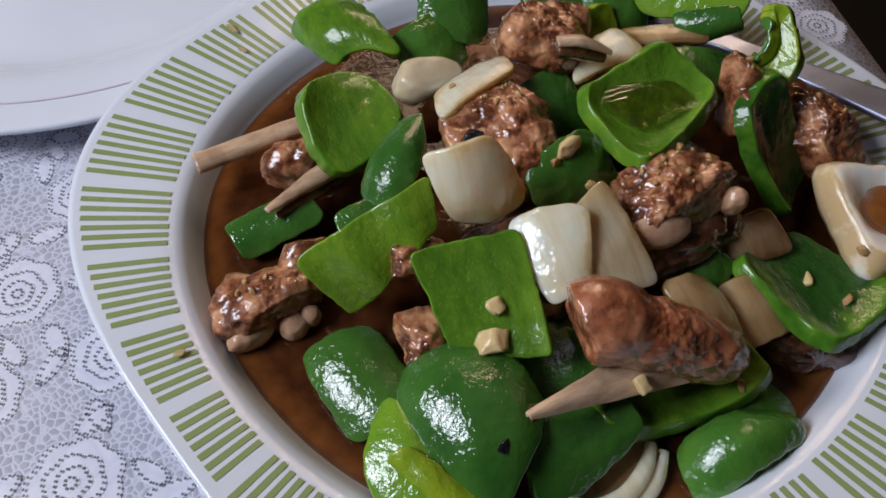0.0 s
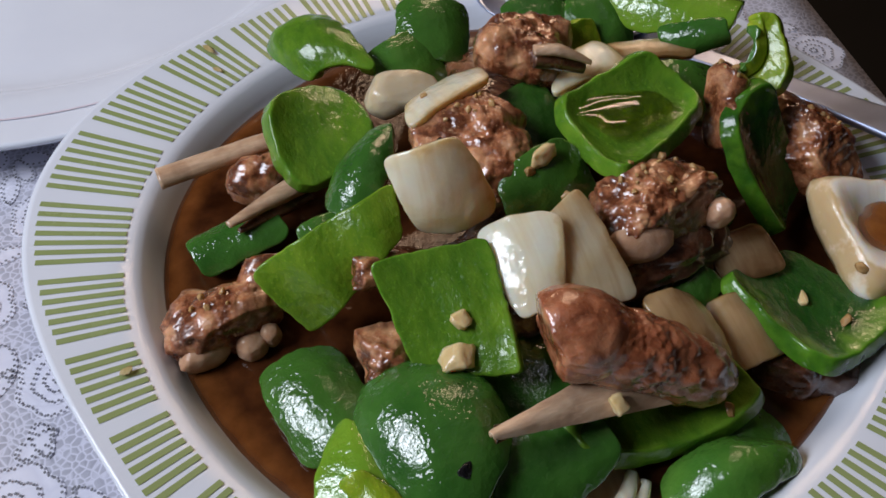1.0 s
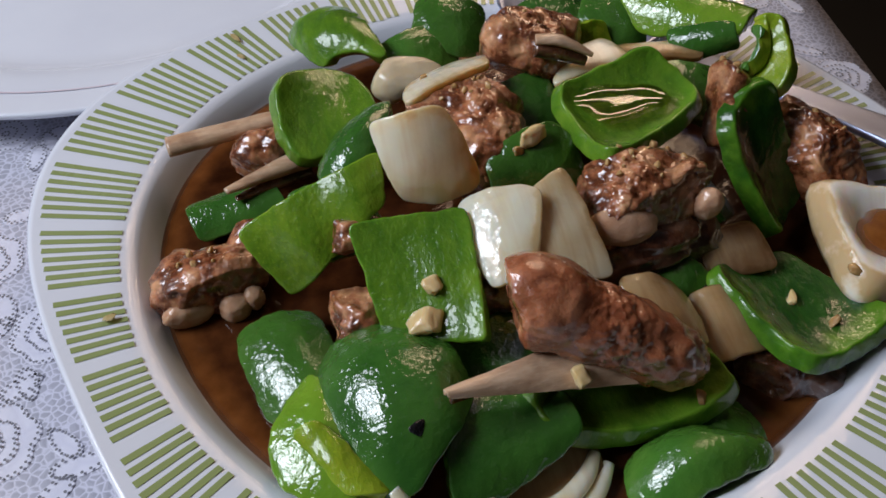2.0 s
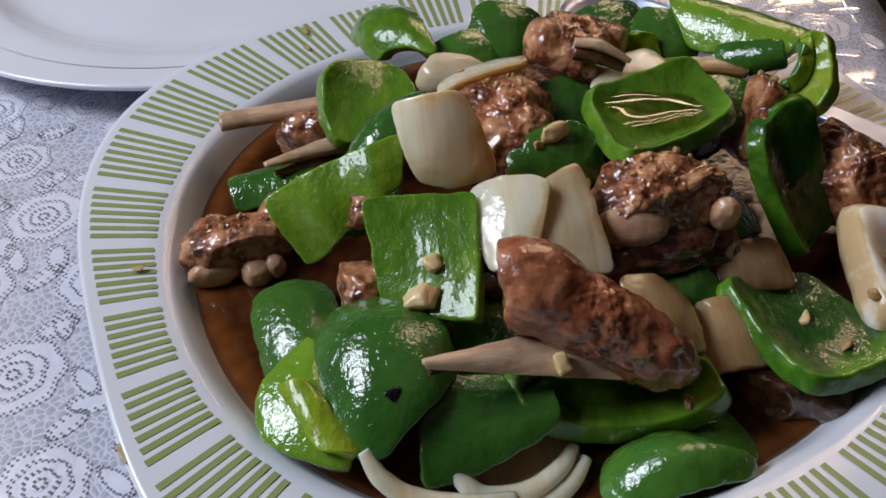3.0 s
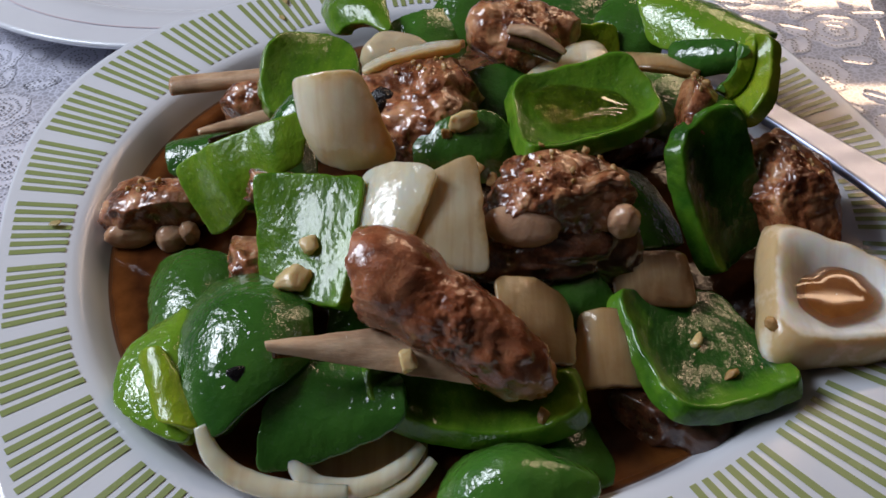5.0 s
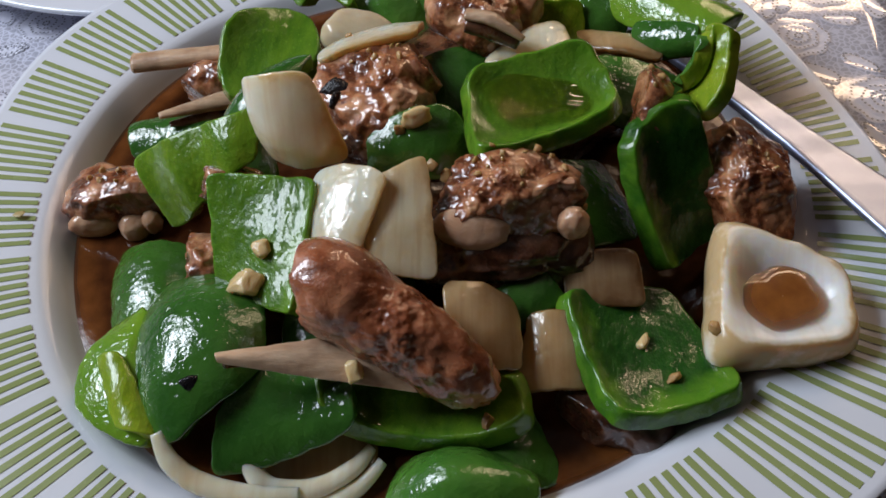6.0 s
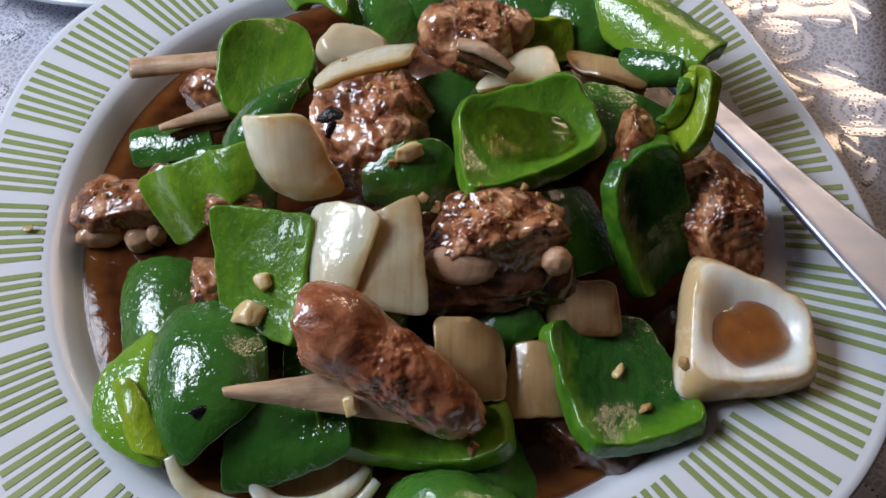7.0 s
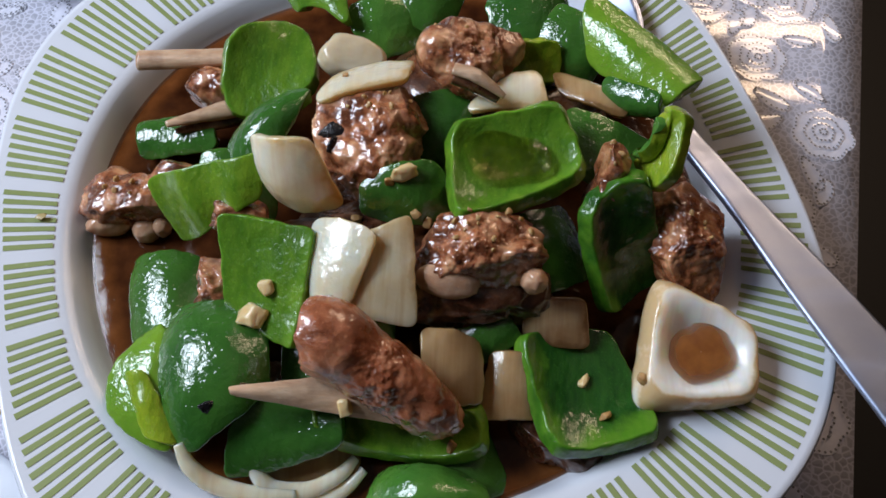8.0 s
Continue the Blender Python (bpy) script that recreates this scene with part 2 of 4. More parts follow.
def sheet(corners, arch=(0, 0), bow=(0, 0, 0, 0), power=(2, 2), skew=(0, 0), thick=0.0045, square=8.0, seed=1, rim=(1, 1, 1, 1), wave=0.0, waves=6.0,
          lift=0.0, grow=0.0, rough=0.0006, ragged=0.0006, soft=0.12, n=26):
    """A cut piece between four corners (far left, far right, near right, near left), arched or hollowed in metres, its sides bowed outwards."""
    a, b, c, d = (np.array(p, float) for p in corners)
    s = np.sin(np.linspace(-1, 1, n + 1) * 1.25) / math.sin(1.25)
    ss, tt = np.meshgrid(s, s, indexing="ij")
    big = np.maximum(np.abs(ss), np.abs(tt))
    k = np.where(big > 0, big / ((np.abs(ss) ** square + np.abs(tt) ** square) ** (1 / square) + 1e-12), 1)
    es, et = ss * k, tt * k
    u = es * (1 + np.where(es > 0, bow[1], bow[3]) * (1 - et**2)) * (1 + grow)
    v = et * (1 + np.where(et > 0, bow[0], bow[2]) * (1 - es**2)) * (1 + grow)
    p = sum(w[..., None] * q for w, q in (((1 - u) * (1 + v) / 4, a), ((1 + u) * (1 + v) / 4, b), ((1 + u) * (1 - v) / 4, c), ((1 - u) * (1 - v) / 4, d)))
    up = np.cross((b + c) - (a + d), (a + b) - (c + d))
    up /= np.linalg.norm(up)
    out = arch[0] * fade(es, skew[0], power[0]) + arch[1] * fade(et, skew[1], power[1]) + wave * np.cos(es * waves + seed)
    flat = p.reshape(-1, 3)
    dz = np.array([noise.fractal(Vector(q) * 75 + Vector((seed * 7.1, 0, seed)), 1.0, 2.0, 3) for q in flat]).reshape(u.shape)
    jag = np.array([noise.fractal(Vector(q) * 240 + Vector((0, seed * 5.7, 0)), 1.0, 2.0, 2) for q in flat]).reshape(u.shape)
    p = p + up * (out + rough * dz)[..., None]
    mid = p.reshape(-1, 3).mean(0)
    away = p - mid
    p = p + away / (np.linalg.norm(away, axis=-1, keepdims=True) + 1e-9) * (jag * ragged * big**6)[..., None]
    nn = np.cross(np.gradient(p, axis=0), np.gradient(p, axis=1))
    nn /= np.linalg.norm(nn, axis=-1, keepdims=True) + 1e-12
    for axis in (0, 1):
        nn = np.swapaxes(nn, 0, axis)
        nn[0], nn[1], nn[2], nn[-1], nn[-2], nn[-3] = nn[3], nn[3], nn[3], nn[-4], nn[-4], nn[-4]
        nn = np.swapaxes(nn, 0, axis)
    side = np.maximum.reduce([np.clip(ss, 0, 1) * rim[1], np.clip(-ss, 0, 1) * rim[3], np.clip(tt, 0, 1) * rim[0], np.clip(-tt, 0, 1) * rim[2]])
    top, bot, flatn = (p + nn * lift).reshape(-1, 3), (p + nn * (lift - thick)).reshape(-1, 3), nn.reshape(-1, 3)
    k = n + 1
    upper = [(q, q + k, q + k + 1, q + 1) for i in range(n) for q in range(i * k, i * k + n)]
    lower = [tuple(x + k * k for x in f[::-1]) for f in upper]
    ring = [i * k for i in range(n)] + [n * k + j for j in range(n)] + [i * k + n for i in range(n, 0, -1)] + [j for j in range(n, 0, -1)]
    m = len(ring)
    centre = (top[ring] + bot[ring]) / 2
    along = np.roll(centre, -2, 0) - np.roll(centre, 2, 0)
    out = np.cross(along, flatn[ring])
    out /= np.linalg.norm(out, axis=1, keepdims=True) + 1e-12
    loops, last = [ring], 2 * k * k
    verts = [top, bot]
    for q in (64, 38, 13, -13, -38, -64):
        c, h = math.cos(radians(q)), math.sin(radians(q))
        verts.append(centre + out * thick * soft * c**0.5 + flatn[ring] * thick / 2 * math.copysign(abs(h) ** 0.6, h))
        loops.append(list(range(last, last + m)))
        last += m
    loops.append([r + k * k for r in ring])
    bands = [[(a[(i + 1) % m], a[i], b[i], b[(i + 1) % m]) for i in range(m)] for a, b in zip(loops, loops[1:])]
    e = np.concatenate([side.ravel(), big.ravel() * 0.6, np.ones(6 * m)])
    return np.concatenate(verts), upper, bands, lower, e


def compact(verts, faces, e):
    """Only the points that the faces use."""
    used = sorted({i for f in faces for i in f})
    place = {i: k for k, i in enumerate(used)}
    return verts[used], [tuple(place[i] for i in f) for f in faces], e[used]


def whole(corners, **more):
    v, upper, bands, lower, e = sheet(corners, **more)
    return v, upper + [f for b in bands for f in b] + lower, e


def blob(parent, lobes, mat, seed, amp=0.0016, fine=0.0007, level=6, name="meat", label="", cuts=9):
    """A knobbly piece of meat: lobes (place, size, turn) melted into one skin, with folds and small knobs."""
    mid = np.mean([np.array(c) for c, d, t in lobes], axis=0)
    bm = bmesh.new()
    bmesh.ops.create_icosphere(bm, subdivisions=level, radius=1)
    ways = np.array([v.co for v in bm.verts])
    faces = [[v.index for v in f.verts] for f in bm.faces]
    bm.free()
    reach = np.zeros(len(ways))
    for c, d, t in lobes:
        turn = np.array(pose(0, 0, 0, *t).to_3x3())
        o = (turn.T @ (mid - np.array(c))) / (np.array(d) / 2)
        w = (ways @ turn) / (np.array(d) / 2)
        qa, qb, qc = (w * w).sum(1), w @ o, o @ o - 1
        disc = qb * qb - qa * qc
        r = np.where(disc > 0, (-qb + np.sqrt(np.clip(disc, 0, None))) / qa, 0)
        reach += np.clip(r, 0, None) ** 7
    p = ways * (reach ** (1 / 7))[:, None]
    pick = random.Random(seed)
    for _ in range(cuts):
        cut = np.array([pick.gauss(0, 1) for _ in range(3)])
        cut /= np.linalg.norm(cut)
        far = p @ cut
        p = p - np.clip(far - pick.uniform(0.66, 0.86) * far.max(), 0, None)[:, None] * cut * 0.9
    shift = Vector((seed * 3.7, seed * 1.9, seed * 5.3))
    step = []
    for q in p:
        g = Vector(q)
        bent = g + Vector((noise.noise(g * 90 + shift), noise.noise(g * 90 - shift), 0)) * 0.004
        near = noise.voronoi(bent * 120 + shift)[0]
        crease = min(1.0, 2.4 * (near[1] - near[0]))
        soft = noise.noise(g * 60 + shift)
        knob = noise.fractal(g * 300 + shift, 0.8, 2.1, 4)
        patch = min(1.3, max(0.15, 0.5 + 2.2 * noise.noise(g * 48 - shift)))
        step.append(amp * (0.45 * crease - 0.25 + 0.8 * soft) + fine * patch * 1.3 * knob)
    p = p + ways * np.array(step)[:, None]
    ob = part(name, mesh_of(name, p, faces, mat), parent, label)
    ob.location = tuple(mid)
    return ob


def lump(dims, power, seed, amp=0.1, freq=1.6, fine=0.03, bend=0.0, taper=0.0, level=5, facets=5):
    """A knobbly lump of dims metres: a rounded box, displaced at three scales."""
    bm = bmesh.new()
    bmesh.ops.create_icosphere(bm, subdivisions=level, radius=1)
    verts = np.array([v.co for v in bm.verts])
    faces = [[v.index for v in f.verts] for f in bm.faces]
    bm.free()
    q = np.sign(verts) * np.abs(verts) ** power
    pick = random.Random(seed)
    for _ in range(facets):
        nv = np.array([pick.gauss(0, 1) for _ in range(3)])
        nv /= np.linalg.norm(nv)
        over = q @ nv - pick.uniform(0.55, 0.85)
        q = q - np.clip(over, 0, None)[:, None] * nv * 0.7
    d = np.array(dims) / 2
    size = float(np.mean(d))
    out = []
    for v, p in zip(verts, q):
        a = Vector(v) * freq + Vector((seed * 11.3, seed * 5.1, seed * 2.7))
        k = 1 + amp * noise.fractal(a, 1.0, 2.1, 4) * 2.1 - amp * 0.9 * abs(noise.noise(Vector((a.x * 1.5, a.y * 1.8, a.z * 1.8)))) + amp * 0.45
        k += fine * noise.noise(a * 7.0)
        x, y, z = p * d * k
        f = 1 - taper * v[0]
        y, z = y * f, z * f
        z -= bend * (x / d[0]) ** 2 * size
        out.append((x, y, z))
    return np.array(out), faces


def spline_tube(points, radii, squash=1.0, seg=14, seed=0, rough=0.06, steps=10):
    """A tube along a smooth line through the points, its section flattened by squash."""
    pts = [Vector(p) for p in points]
    line, rad = [], []
    for i in range(len(pts) - 1):
        a, b, c, d = pts[max(i - 1, 0)], pts[i], pts[i + 1], pts[min(i + 2, len(pts) - 1)]
        for s in range(steps):
            t = s / steps
            line.append(0.5 * ((2 * b) + (c - a) * t + (2 * a - 5 * b + 4 * c - d) * t * t + (3 * b - 3 * c + d - a) * t**3))
            rad.append(radii[i] * (1 - t) + radii[i + 1] * t)
    line.append(pts[-1])
    rad.append(radii[-1])
    verts, faces = [], []
    for i, (p, r) in enumerate(zip(line, rad)):
        go = (line[min(i + 1, len(line) - 1)] - line[max(i - 1, 0)]).normalized()
        side = go.cross(Vector((0, 0, 1))).normalized()
        up = side.cross(go)
        for j in range(seg):
            a = 2 * math.pi * j / seg
            k = r * (1 + rough * noise.noise(Vector((i * 0.35, math.cos(a) * 1.5 + seed * 9, math.sin(a) * 1.5))))
            verts.append(p + side * math.cos(a) * k + up * math.sin(a) * k * squash)
    n = len(line)
    for i in range(n - 1):
        for j in range(seg):
            faces.append((i * seg + j, i * seg + (j + 1) % seg, (i + 1) * seg + (j + 1) % seg, (i + 1) * seg + j))
    faces.append(tuple(range(seg - 1, -1, -1)))
    faces.append(tuple((n - 1) * seg + j for j in range(seg)))
    return verts, faces


# ---- room ----


def box(name, x0, x1, y0, y1, z0, z1, mat, label, kind="structure", holes=()):
    """A wall or slab; a hole is cut by building the pieces round it in its longest plane."""
    verts, faces = [], []

    def add(a0, a1, b0, b1, c0, c1):
        k = len(verts)
        for a in (a0, a1):
            for b in (b0, b1):
                for c in (c0, c1):
                    verts.append((a, b, c))
        for f in ((0, 1, 3, 2), (4, 6, 7, 5), (0, 4, 5, 1), (2, 3, 7, 6), (0, 2, 6, 4), (1, 5, 7, 3)):
            faces.append([k + i for i in f])

    if not holes:
        add(x0, x1, y0, y1, z0, z1)
    if holes:
        h0, h1 = holes[0][:2]
        levels = [z0] + [z for h in holes for z in h[2:]] + [z1]
        solid = list(zip(levels[0::2], levels[1::2]))
        if x1 - x0 < y1 - y0:
            add(x0, x1, y0, h0, z0, z1), add(x0, x1, h1, y1, z0, z1)
            for a, b in solid:
                add(x0, x1, h0, h1, a, b)
        else:
            add(x0, h0, y0, y1, z0, z1), add(h1, x1, y0, y1, z0, z1)
            for a, b in solid:
                add(h0, h1, y0, y1, a, b)
    me = mesh_of(name, verts, faces, mat)
    me.polygons.foreach_set("use_smooth", [False] * len(me.polygons))
    return tagged(new(name, me), label, "wall" if "wall" in name else name.split("_")[0], kind=kind)


# Unseen walls added to close the room; their grey sets the stray light.
PLASTER = plain("painted_plaster", (0.13, 0.13, 0.13), (0.17, 0.17, 0.17), 3, 0.8, 0.002)
# Near-black base, for the floor and two of the walls.
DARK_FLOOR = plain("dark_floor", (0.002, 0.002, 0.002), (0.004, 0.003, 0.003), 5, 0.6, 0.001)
box("floor", -1.0, 2.2, -2.0, 2.2, -0.85, -0.75, DARK_FLOOR, "near-black floor")
# Unseen ceiling added as a pale bluish reflector for light from above.
box("ceiling", -1.0, 2.2, -2.0, 2.2, 2.75, 2.85, plain("ceiling_cool_reflector", (0.52, 0.55, 0.66), (0.58, 0.61, 0.72), 3, 0.8, 0.002), "unseen pale grey-blue ceiling added to reflect cool light")
box("wall_west", -0.95, -0.80, -2.0, 2.1, -0.75, 2.75, PLASTER, "added unseen grey wall with a window opening", holes=[(-0.14, 0.46, 0.44, 1.00)])
box("wall_north", -0.80, 2.1, 1.95, 2.1, -0.75, 2.75, PLASTER, "added unseen grey wall with sunlit louvre openings", holes=[(0.43, 1.53, z - 0.03, z + 0.03) for z in STRIPS])
box("wall_east", 2.1, 2.2, -2.0, 2.1, -0.75, 2.75, DARK_FLOOR, "added unseen dark wall")
box("wall_south", -0.95, 2.2, -2.1, -2.0, -0.75, 2.75, DARK_FLOOR, "added unseen dark wall")

# ---- table and cloth ----
EDGE = Vector((0.0405, 0.1950, 0)).normalized()
EDGE_AT = Vector((0.1475, 0.0, 0))


def on_table(along, back, z):
    """A place on the table: metres along its edge and back from it."""
    side = Vector((-EDGE.y, EDGE.x, 0))
    return EDGE_AT + EDGE * along + side * back + Vector((0, 0, z))


def vinyl(name, dark, light, scale, rough=0.35):
    """Printed vinyl under a clear wavy cover."""
    m, t, b = material(name)
    co = t.nodes.new("ShaderNodeTexCoord").outputs["Object"]
    fine = put(t, "ShaderNodeTexVoronoi", [("Vector", co)], Scale=scale)
    fine.feature = "DISTANCE_TO_EDGE"
    c = ramp(t, fine.outputs["Distance"], [(0.03, light), (0.16, dark)])
    worn = ramp(t, noise_of(t, 26, 4), [(0.35, grey(0.0)), (0.72, grey(0.45))])
    t.links.new(mixed(t, worn, c, light), b.inputs["Base Color"])
    b.inputs["Roughness"].default_value = rough
    b.inputs["Coat Weight"].default_value = 1.0
    b.inputs["Coat Roughness"].default_value = 0.04
    bumped(t, b, [(fine.outputs["Distance"], 0.0005, 0.5), (noise_of(t, 60, 3, 0.5, (0.28, 1.0, 1.0)), 0.0020, 0.45), (noise_of(t, 150, 3), 0.0004, 0.25)])
    return m


CLOTH = vinyl("lace_net_vinyl", (0.36, 0.36, 0.42), (0.64, 0.64, 0.74), 420, 0.5)
PETAL = vinyl("white_lace_vinyl", (0.76, 0.76, 0.85), (0.70, 0.70, 0.80), 120)
HOLE = plain("lace_hole", (0.13, 0.13, 0.145), (0.22, 0.22, 0.24), 300, 0.3)


def tablecloth():
    verts, faces = [], []
    n, m = 70, 60
    for i in range(n + 1):
        for j in range(m + 1):
            back = 0.9 * (j - 4) / (m - 4) if j > 4 else 0.0
            z = 0.002
            if j <= 4:
                z, back = 0.002 - 0.028 * (4 - j), -0.004 * (4 - j)
            a = -0.45 + 1.1 * i / n
            verts.append(on_table(a, back, z))
    for i in range(n):
        for j in range(m):
            k = i * (m + 1) + j
            faces.append((k, k + m + 1, k + m + 2, k + 1))
    return mesh_of("cloth", verts, faces, CLOTH)


cloth = thing("tablecloth", "white lace-patterned vinyl tablecloth with clear glossy cover", "tablecloth")
part("cloth", tablecloth(), cloth)


class Lace:
    """Petals and the rows of holes that outline them."""

    def __init__(self):
        self.pv, self.pf, self.hv, self.hf = [], [], [], []

    def hole(self, x, y, r):
        k = len(self.hv)
        self.hv += [(x + r * math.cos(q), y + r * math.sin(q), 0.00285) for q in (0.3, 1.55, 2.8, 4.1, 5.3)]
        self.hf.append((k, k + 1, k + 2, k + 3, k + 4))

    def petal(self, x, y, turn, length, width, z, dotted=True, n=18):
        """A leaf shape with a low dome, outlined by holes."""
        if (Vector((x, y, 0)) - EDGE_AT).dot(Vector((-EDGE.y, EDGE.x, 0))) < length / 2 + 0.001:
            return
        k = len(self.pv)
        self.pv.append((x, y, z + 0.0001))
        for i in range(n):
            q = 2 * math.pi * i / n
            u = math.cos(q) * length / 2
            w = math.sin(q) * width / 2 * (1 + 0.22 * math.cos(q))
            self.pv.append((x + u * math.cos(turn) - w * math.sin(turn), y + u * math.sin(turn) + w * math.cos(turn), z))
        self.pf += [(k, k + 1 + i, k + 1 + (i + 1) % n) for i in range(n)]
        if dotted:
            count = max(8, int(math.pi * (length + width) / 2 / 0.0019))
            for i in range(count):
                q = 2 * math.pi * i / count
                u = math.cos(q) * (length / 2 - 0.0008)
                w = math.sin(q) * (width / 2 - 0.0008) * (1 + 0.22 * math.cos(q))
                self.hole(x + u * math.cos(turn) - w * math.sin(turn), y + u * math.sin(turn) + w * math.cos(turn), 0.00052)

    def scallop(self, x, y, r, lobes, turn, z, n=42):
        """A flat disc with a lobed border, outlined by holes."""
        if (Vector((x, y, 0)) - EDGE_AT).dot(Vector((-EDGE.y, EDGE.x, 0))) < r + 0.001:
            return
        k = len(self.pv)
        self.pv.append((x, y, z + 0.0001))
        wave = lambda q: 1 + 0.13 * abs(math.cos(lobes * q / 2 + turn)) - 0.05
        self.pv += [(x + r * wave(q) * math.cos(q), y + r * wave(q) * math.sin(q), z) for q in (2 * math.pi * i / n for i in range(n))]
        self.pf += [(k, k + 1 + i, k + 1 + (i + 1) % n) for i in range(n)]
        count = int(2 * math.pi * r / 0.0018)
        for i in range(count):
            q = 2 * math.pi * i / count
            self.hole(x + (r - 0.0008) * wave(q) * math.cos(q), y + (r - 0.0008) * wave(q) * math.sin(q), 0.00050)

    def rose(self, x, y, size, turn):
        for r, lobes, z in ((1.0, 7, 0.00210), (0.66, 6, 0.00225), (0.40, 5, 0.00240), (0.18, 3, 0.00255)):
            self.scallop(x + 0.08 * size * (1 - r) * math.cos(turn), y + 0.08 * size * (1 - r) * math.sin(turn), size * r, lobes, turn + 3 * r, z)


lace = Lace()
rng = random.Random(5)
for i in range(-10, 12):
    for j in range(-9, 14):
        x, y = 0.040 * i + 0.020 * (j % 2) + rng.uniform(-0.004, 0.004), 0.036 * j + rng.uniform(-0.004, 0.004)
        inside = (Vector((x, y, 0)) - EDGE_AT).dot(Vector((-EDGE.y, EDGE.x, 0)))
        if inside < 0.004 or inside > 0.42 or math.hypot(x + 0.019, y + 0.009) < 0.09 or math.hypot(x + 0.128, y - 0.243) < 0.125:
            continue
        turn = rng.uniform(0, 6.28)
        lace.rose(x, y, rng.uniform(0.0115, 0.0140), turn)
        for k in range(4):
            q = turn + 1.57 * k + rng.uniform(-0.3, 0.3)
            d = rng.uniform(0.019, 0.022)
            lace.petal(x + d * math.cos(q), y + d * math.sin(q), q + rng.choice((-0.7, 0.7)), rng.uniform(0.012, 0.017), rng.uniform(0.006, 0.008), 0.00215)
part("lace_petals", mesh_of("lace_petals", lace.pv, lace.pf, PETAL), cloth, "white embossed lace petals")["kind"] = "stuff"
part("lace_perforation", mesh_of("lace_perforation", lace.hv, lace.hf, HOLE), cloth, "small dark lace holes")["kind"] = "stuff"
table = thing("table", "dark wooden dining table under a lace tablecloth", "table")
WOOD = plain("dark_wood", (0.05, 0.03, 0.02), (0.09, 0.05, 0.03), 30, 0.4)


def prism(a0, a1, b0, b1, z0, z1):
    v = [on_table(a, b, z) for a in (a0, a1) for b in (b0, b1) for z in (z0, z1)]
    return v, [(0, 1, 3, 2), (4, 6, 7, 5), (0, 4, 5, 1), (2, 3, 7, 6), (0, 2, 6, 4), (1, 5, 7, 3)]


part("tabletop", mesh_of("tabletop", *prism(-0.445, 0.645, 0.004, 0.89, -0.03, 0.0005), WOOD), table)
for a in (-0.40, 0.55):
    for bk in (0.05, 0.78):
        part("leg", mesh_of("leg", *prism(a, a + 0.05, bk, bk + 0.05, -0.75, -0.03), WOOD), table)

# ---- the striped plate ----
CENTRE = Vector((-0.0190, -0.0090, 0))
TURN_PLATE = radians(17)


def rim_radius(a):
    """The outline of the plate, a square with wide rounded corners."""
    c, s = abs(math.cos(a - TURN_PLATE)), abs(math.sin(a - TURN_PLATE))
    return ((c / 0.1325) ** 2.8 + (s / 0.1400) ** 2.8) ** (-1 / 2.8)


def well_radius(a):
    return 0.1120 + 0.0015 * math.cos(4 * (a - TURN_PLATE - radians(45)))


def plate_mesh(outer, well, floor_z, lip_z, edge_z, name, mats, seg=256):
    """A plate: floor, wall, lip, broad rim, rounded edge and underside with a foot."""
    rows = []
    for k in range(seg):
        a = 2 * math.pi * k / seg
        o, w = outer(a), well(a)
        prof = [(0.0001, floor_z), (w * 0.4, floor_z), (w * 0.80, floor_z + 0.0003), (w * 0.87, floor_z + (lip_z - floor_z) * 0.10), (w * 0.92, floor_z + (lip_z - floor_z) * 0.30),
                (w * 0.955, floor_z + (lip_z - floor_z) * 0.60), (w * 0.985, lip_z - 0.0010), (w * 1.015, lip_z + 0.0003)]
        for f in (0.25, 0.5, 0.75, 0.93):
            prof.append((w + (o - w) * f, lip_z + (edge_z - lip_z) * f + 0.0003))
        prof += [(o - 0.0008, edge_z + 0.0002), (o, edge_z - 0.0009), (o - 0.0006, edge_z - 0.0022), (o - 0.004, edge_z - 0.0036),
                 (w + 0.004, lip_z - 0.0045), (w * 0.95, floor_z + 0.001), (w * 0.84, floor_z - 0.0030), (w * 0.76, 0.0026), (w * 0.72, 0.0026), (w * 0.70, floor_z - 0.002), (0.0001, floor_z - 0.002)]
        rows.append([(r * math.cos(a), r * math.sin(a), z) for r, z in prof])
    n = len(rows[0])
    verts = [v for r in rows for v in r]
    faces = [(k * n + j, ((k + 1) % seg) * n + j, ((k + 1) % seg) * n + j + 1, k * n + j + 1) for k in range(seg) for j in range(n - 1)]
    return mesh_of(name, verts, faces, mats)


LIP, RIM = 0.0228, 0.0262
plate = thing("dinner_plate", "white rounded-square plate with green striped rim holding stir-fry", "plate", pose(*CENTRE))
part("dish", plate_mesh(rim_radius, well_radius, 0.0068, LIP, RIM, "dish", CHINA), plate)


def stripe_mesh(a):
    """One printed bar of the rim, running outwards."""
    verts, faces = [], []
    w, o = well_radius(a), rim_radius(a)
    r0, r1 = w + 0.0030 + random.uniform(-0.0004, 0.0004), o - 0.0042
    steps = 8
    for i in range(steps + 1):
        f = i / steps
        r = r0 + (r1 - r0) * f
        z = LIP + (RIM - LIP) * (r - w) / (o - w) + 0.00045
        half = 0.00088 * (1 + 0.15 * f) * (1 + 0.08 * noise.noise(Vector((a * 90, f * 5, 0))))
        for side in (-1, 1):
            verts.append((r * math.cos(a) - side * half * math.sin(a), r * math.sin(a) + side * half * math.cos(a), z))
    for i in range(steps):
        k = 2 * i
        faces.append((k, k + 2, k + 3, k + 1))
    return verts, faces


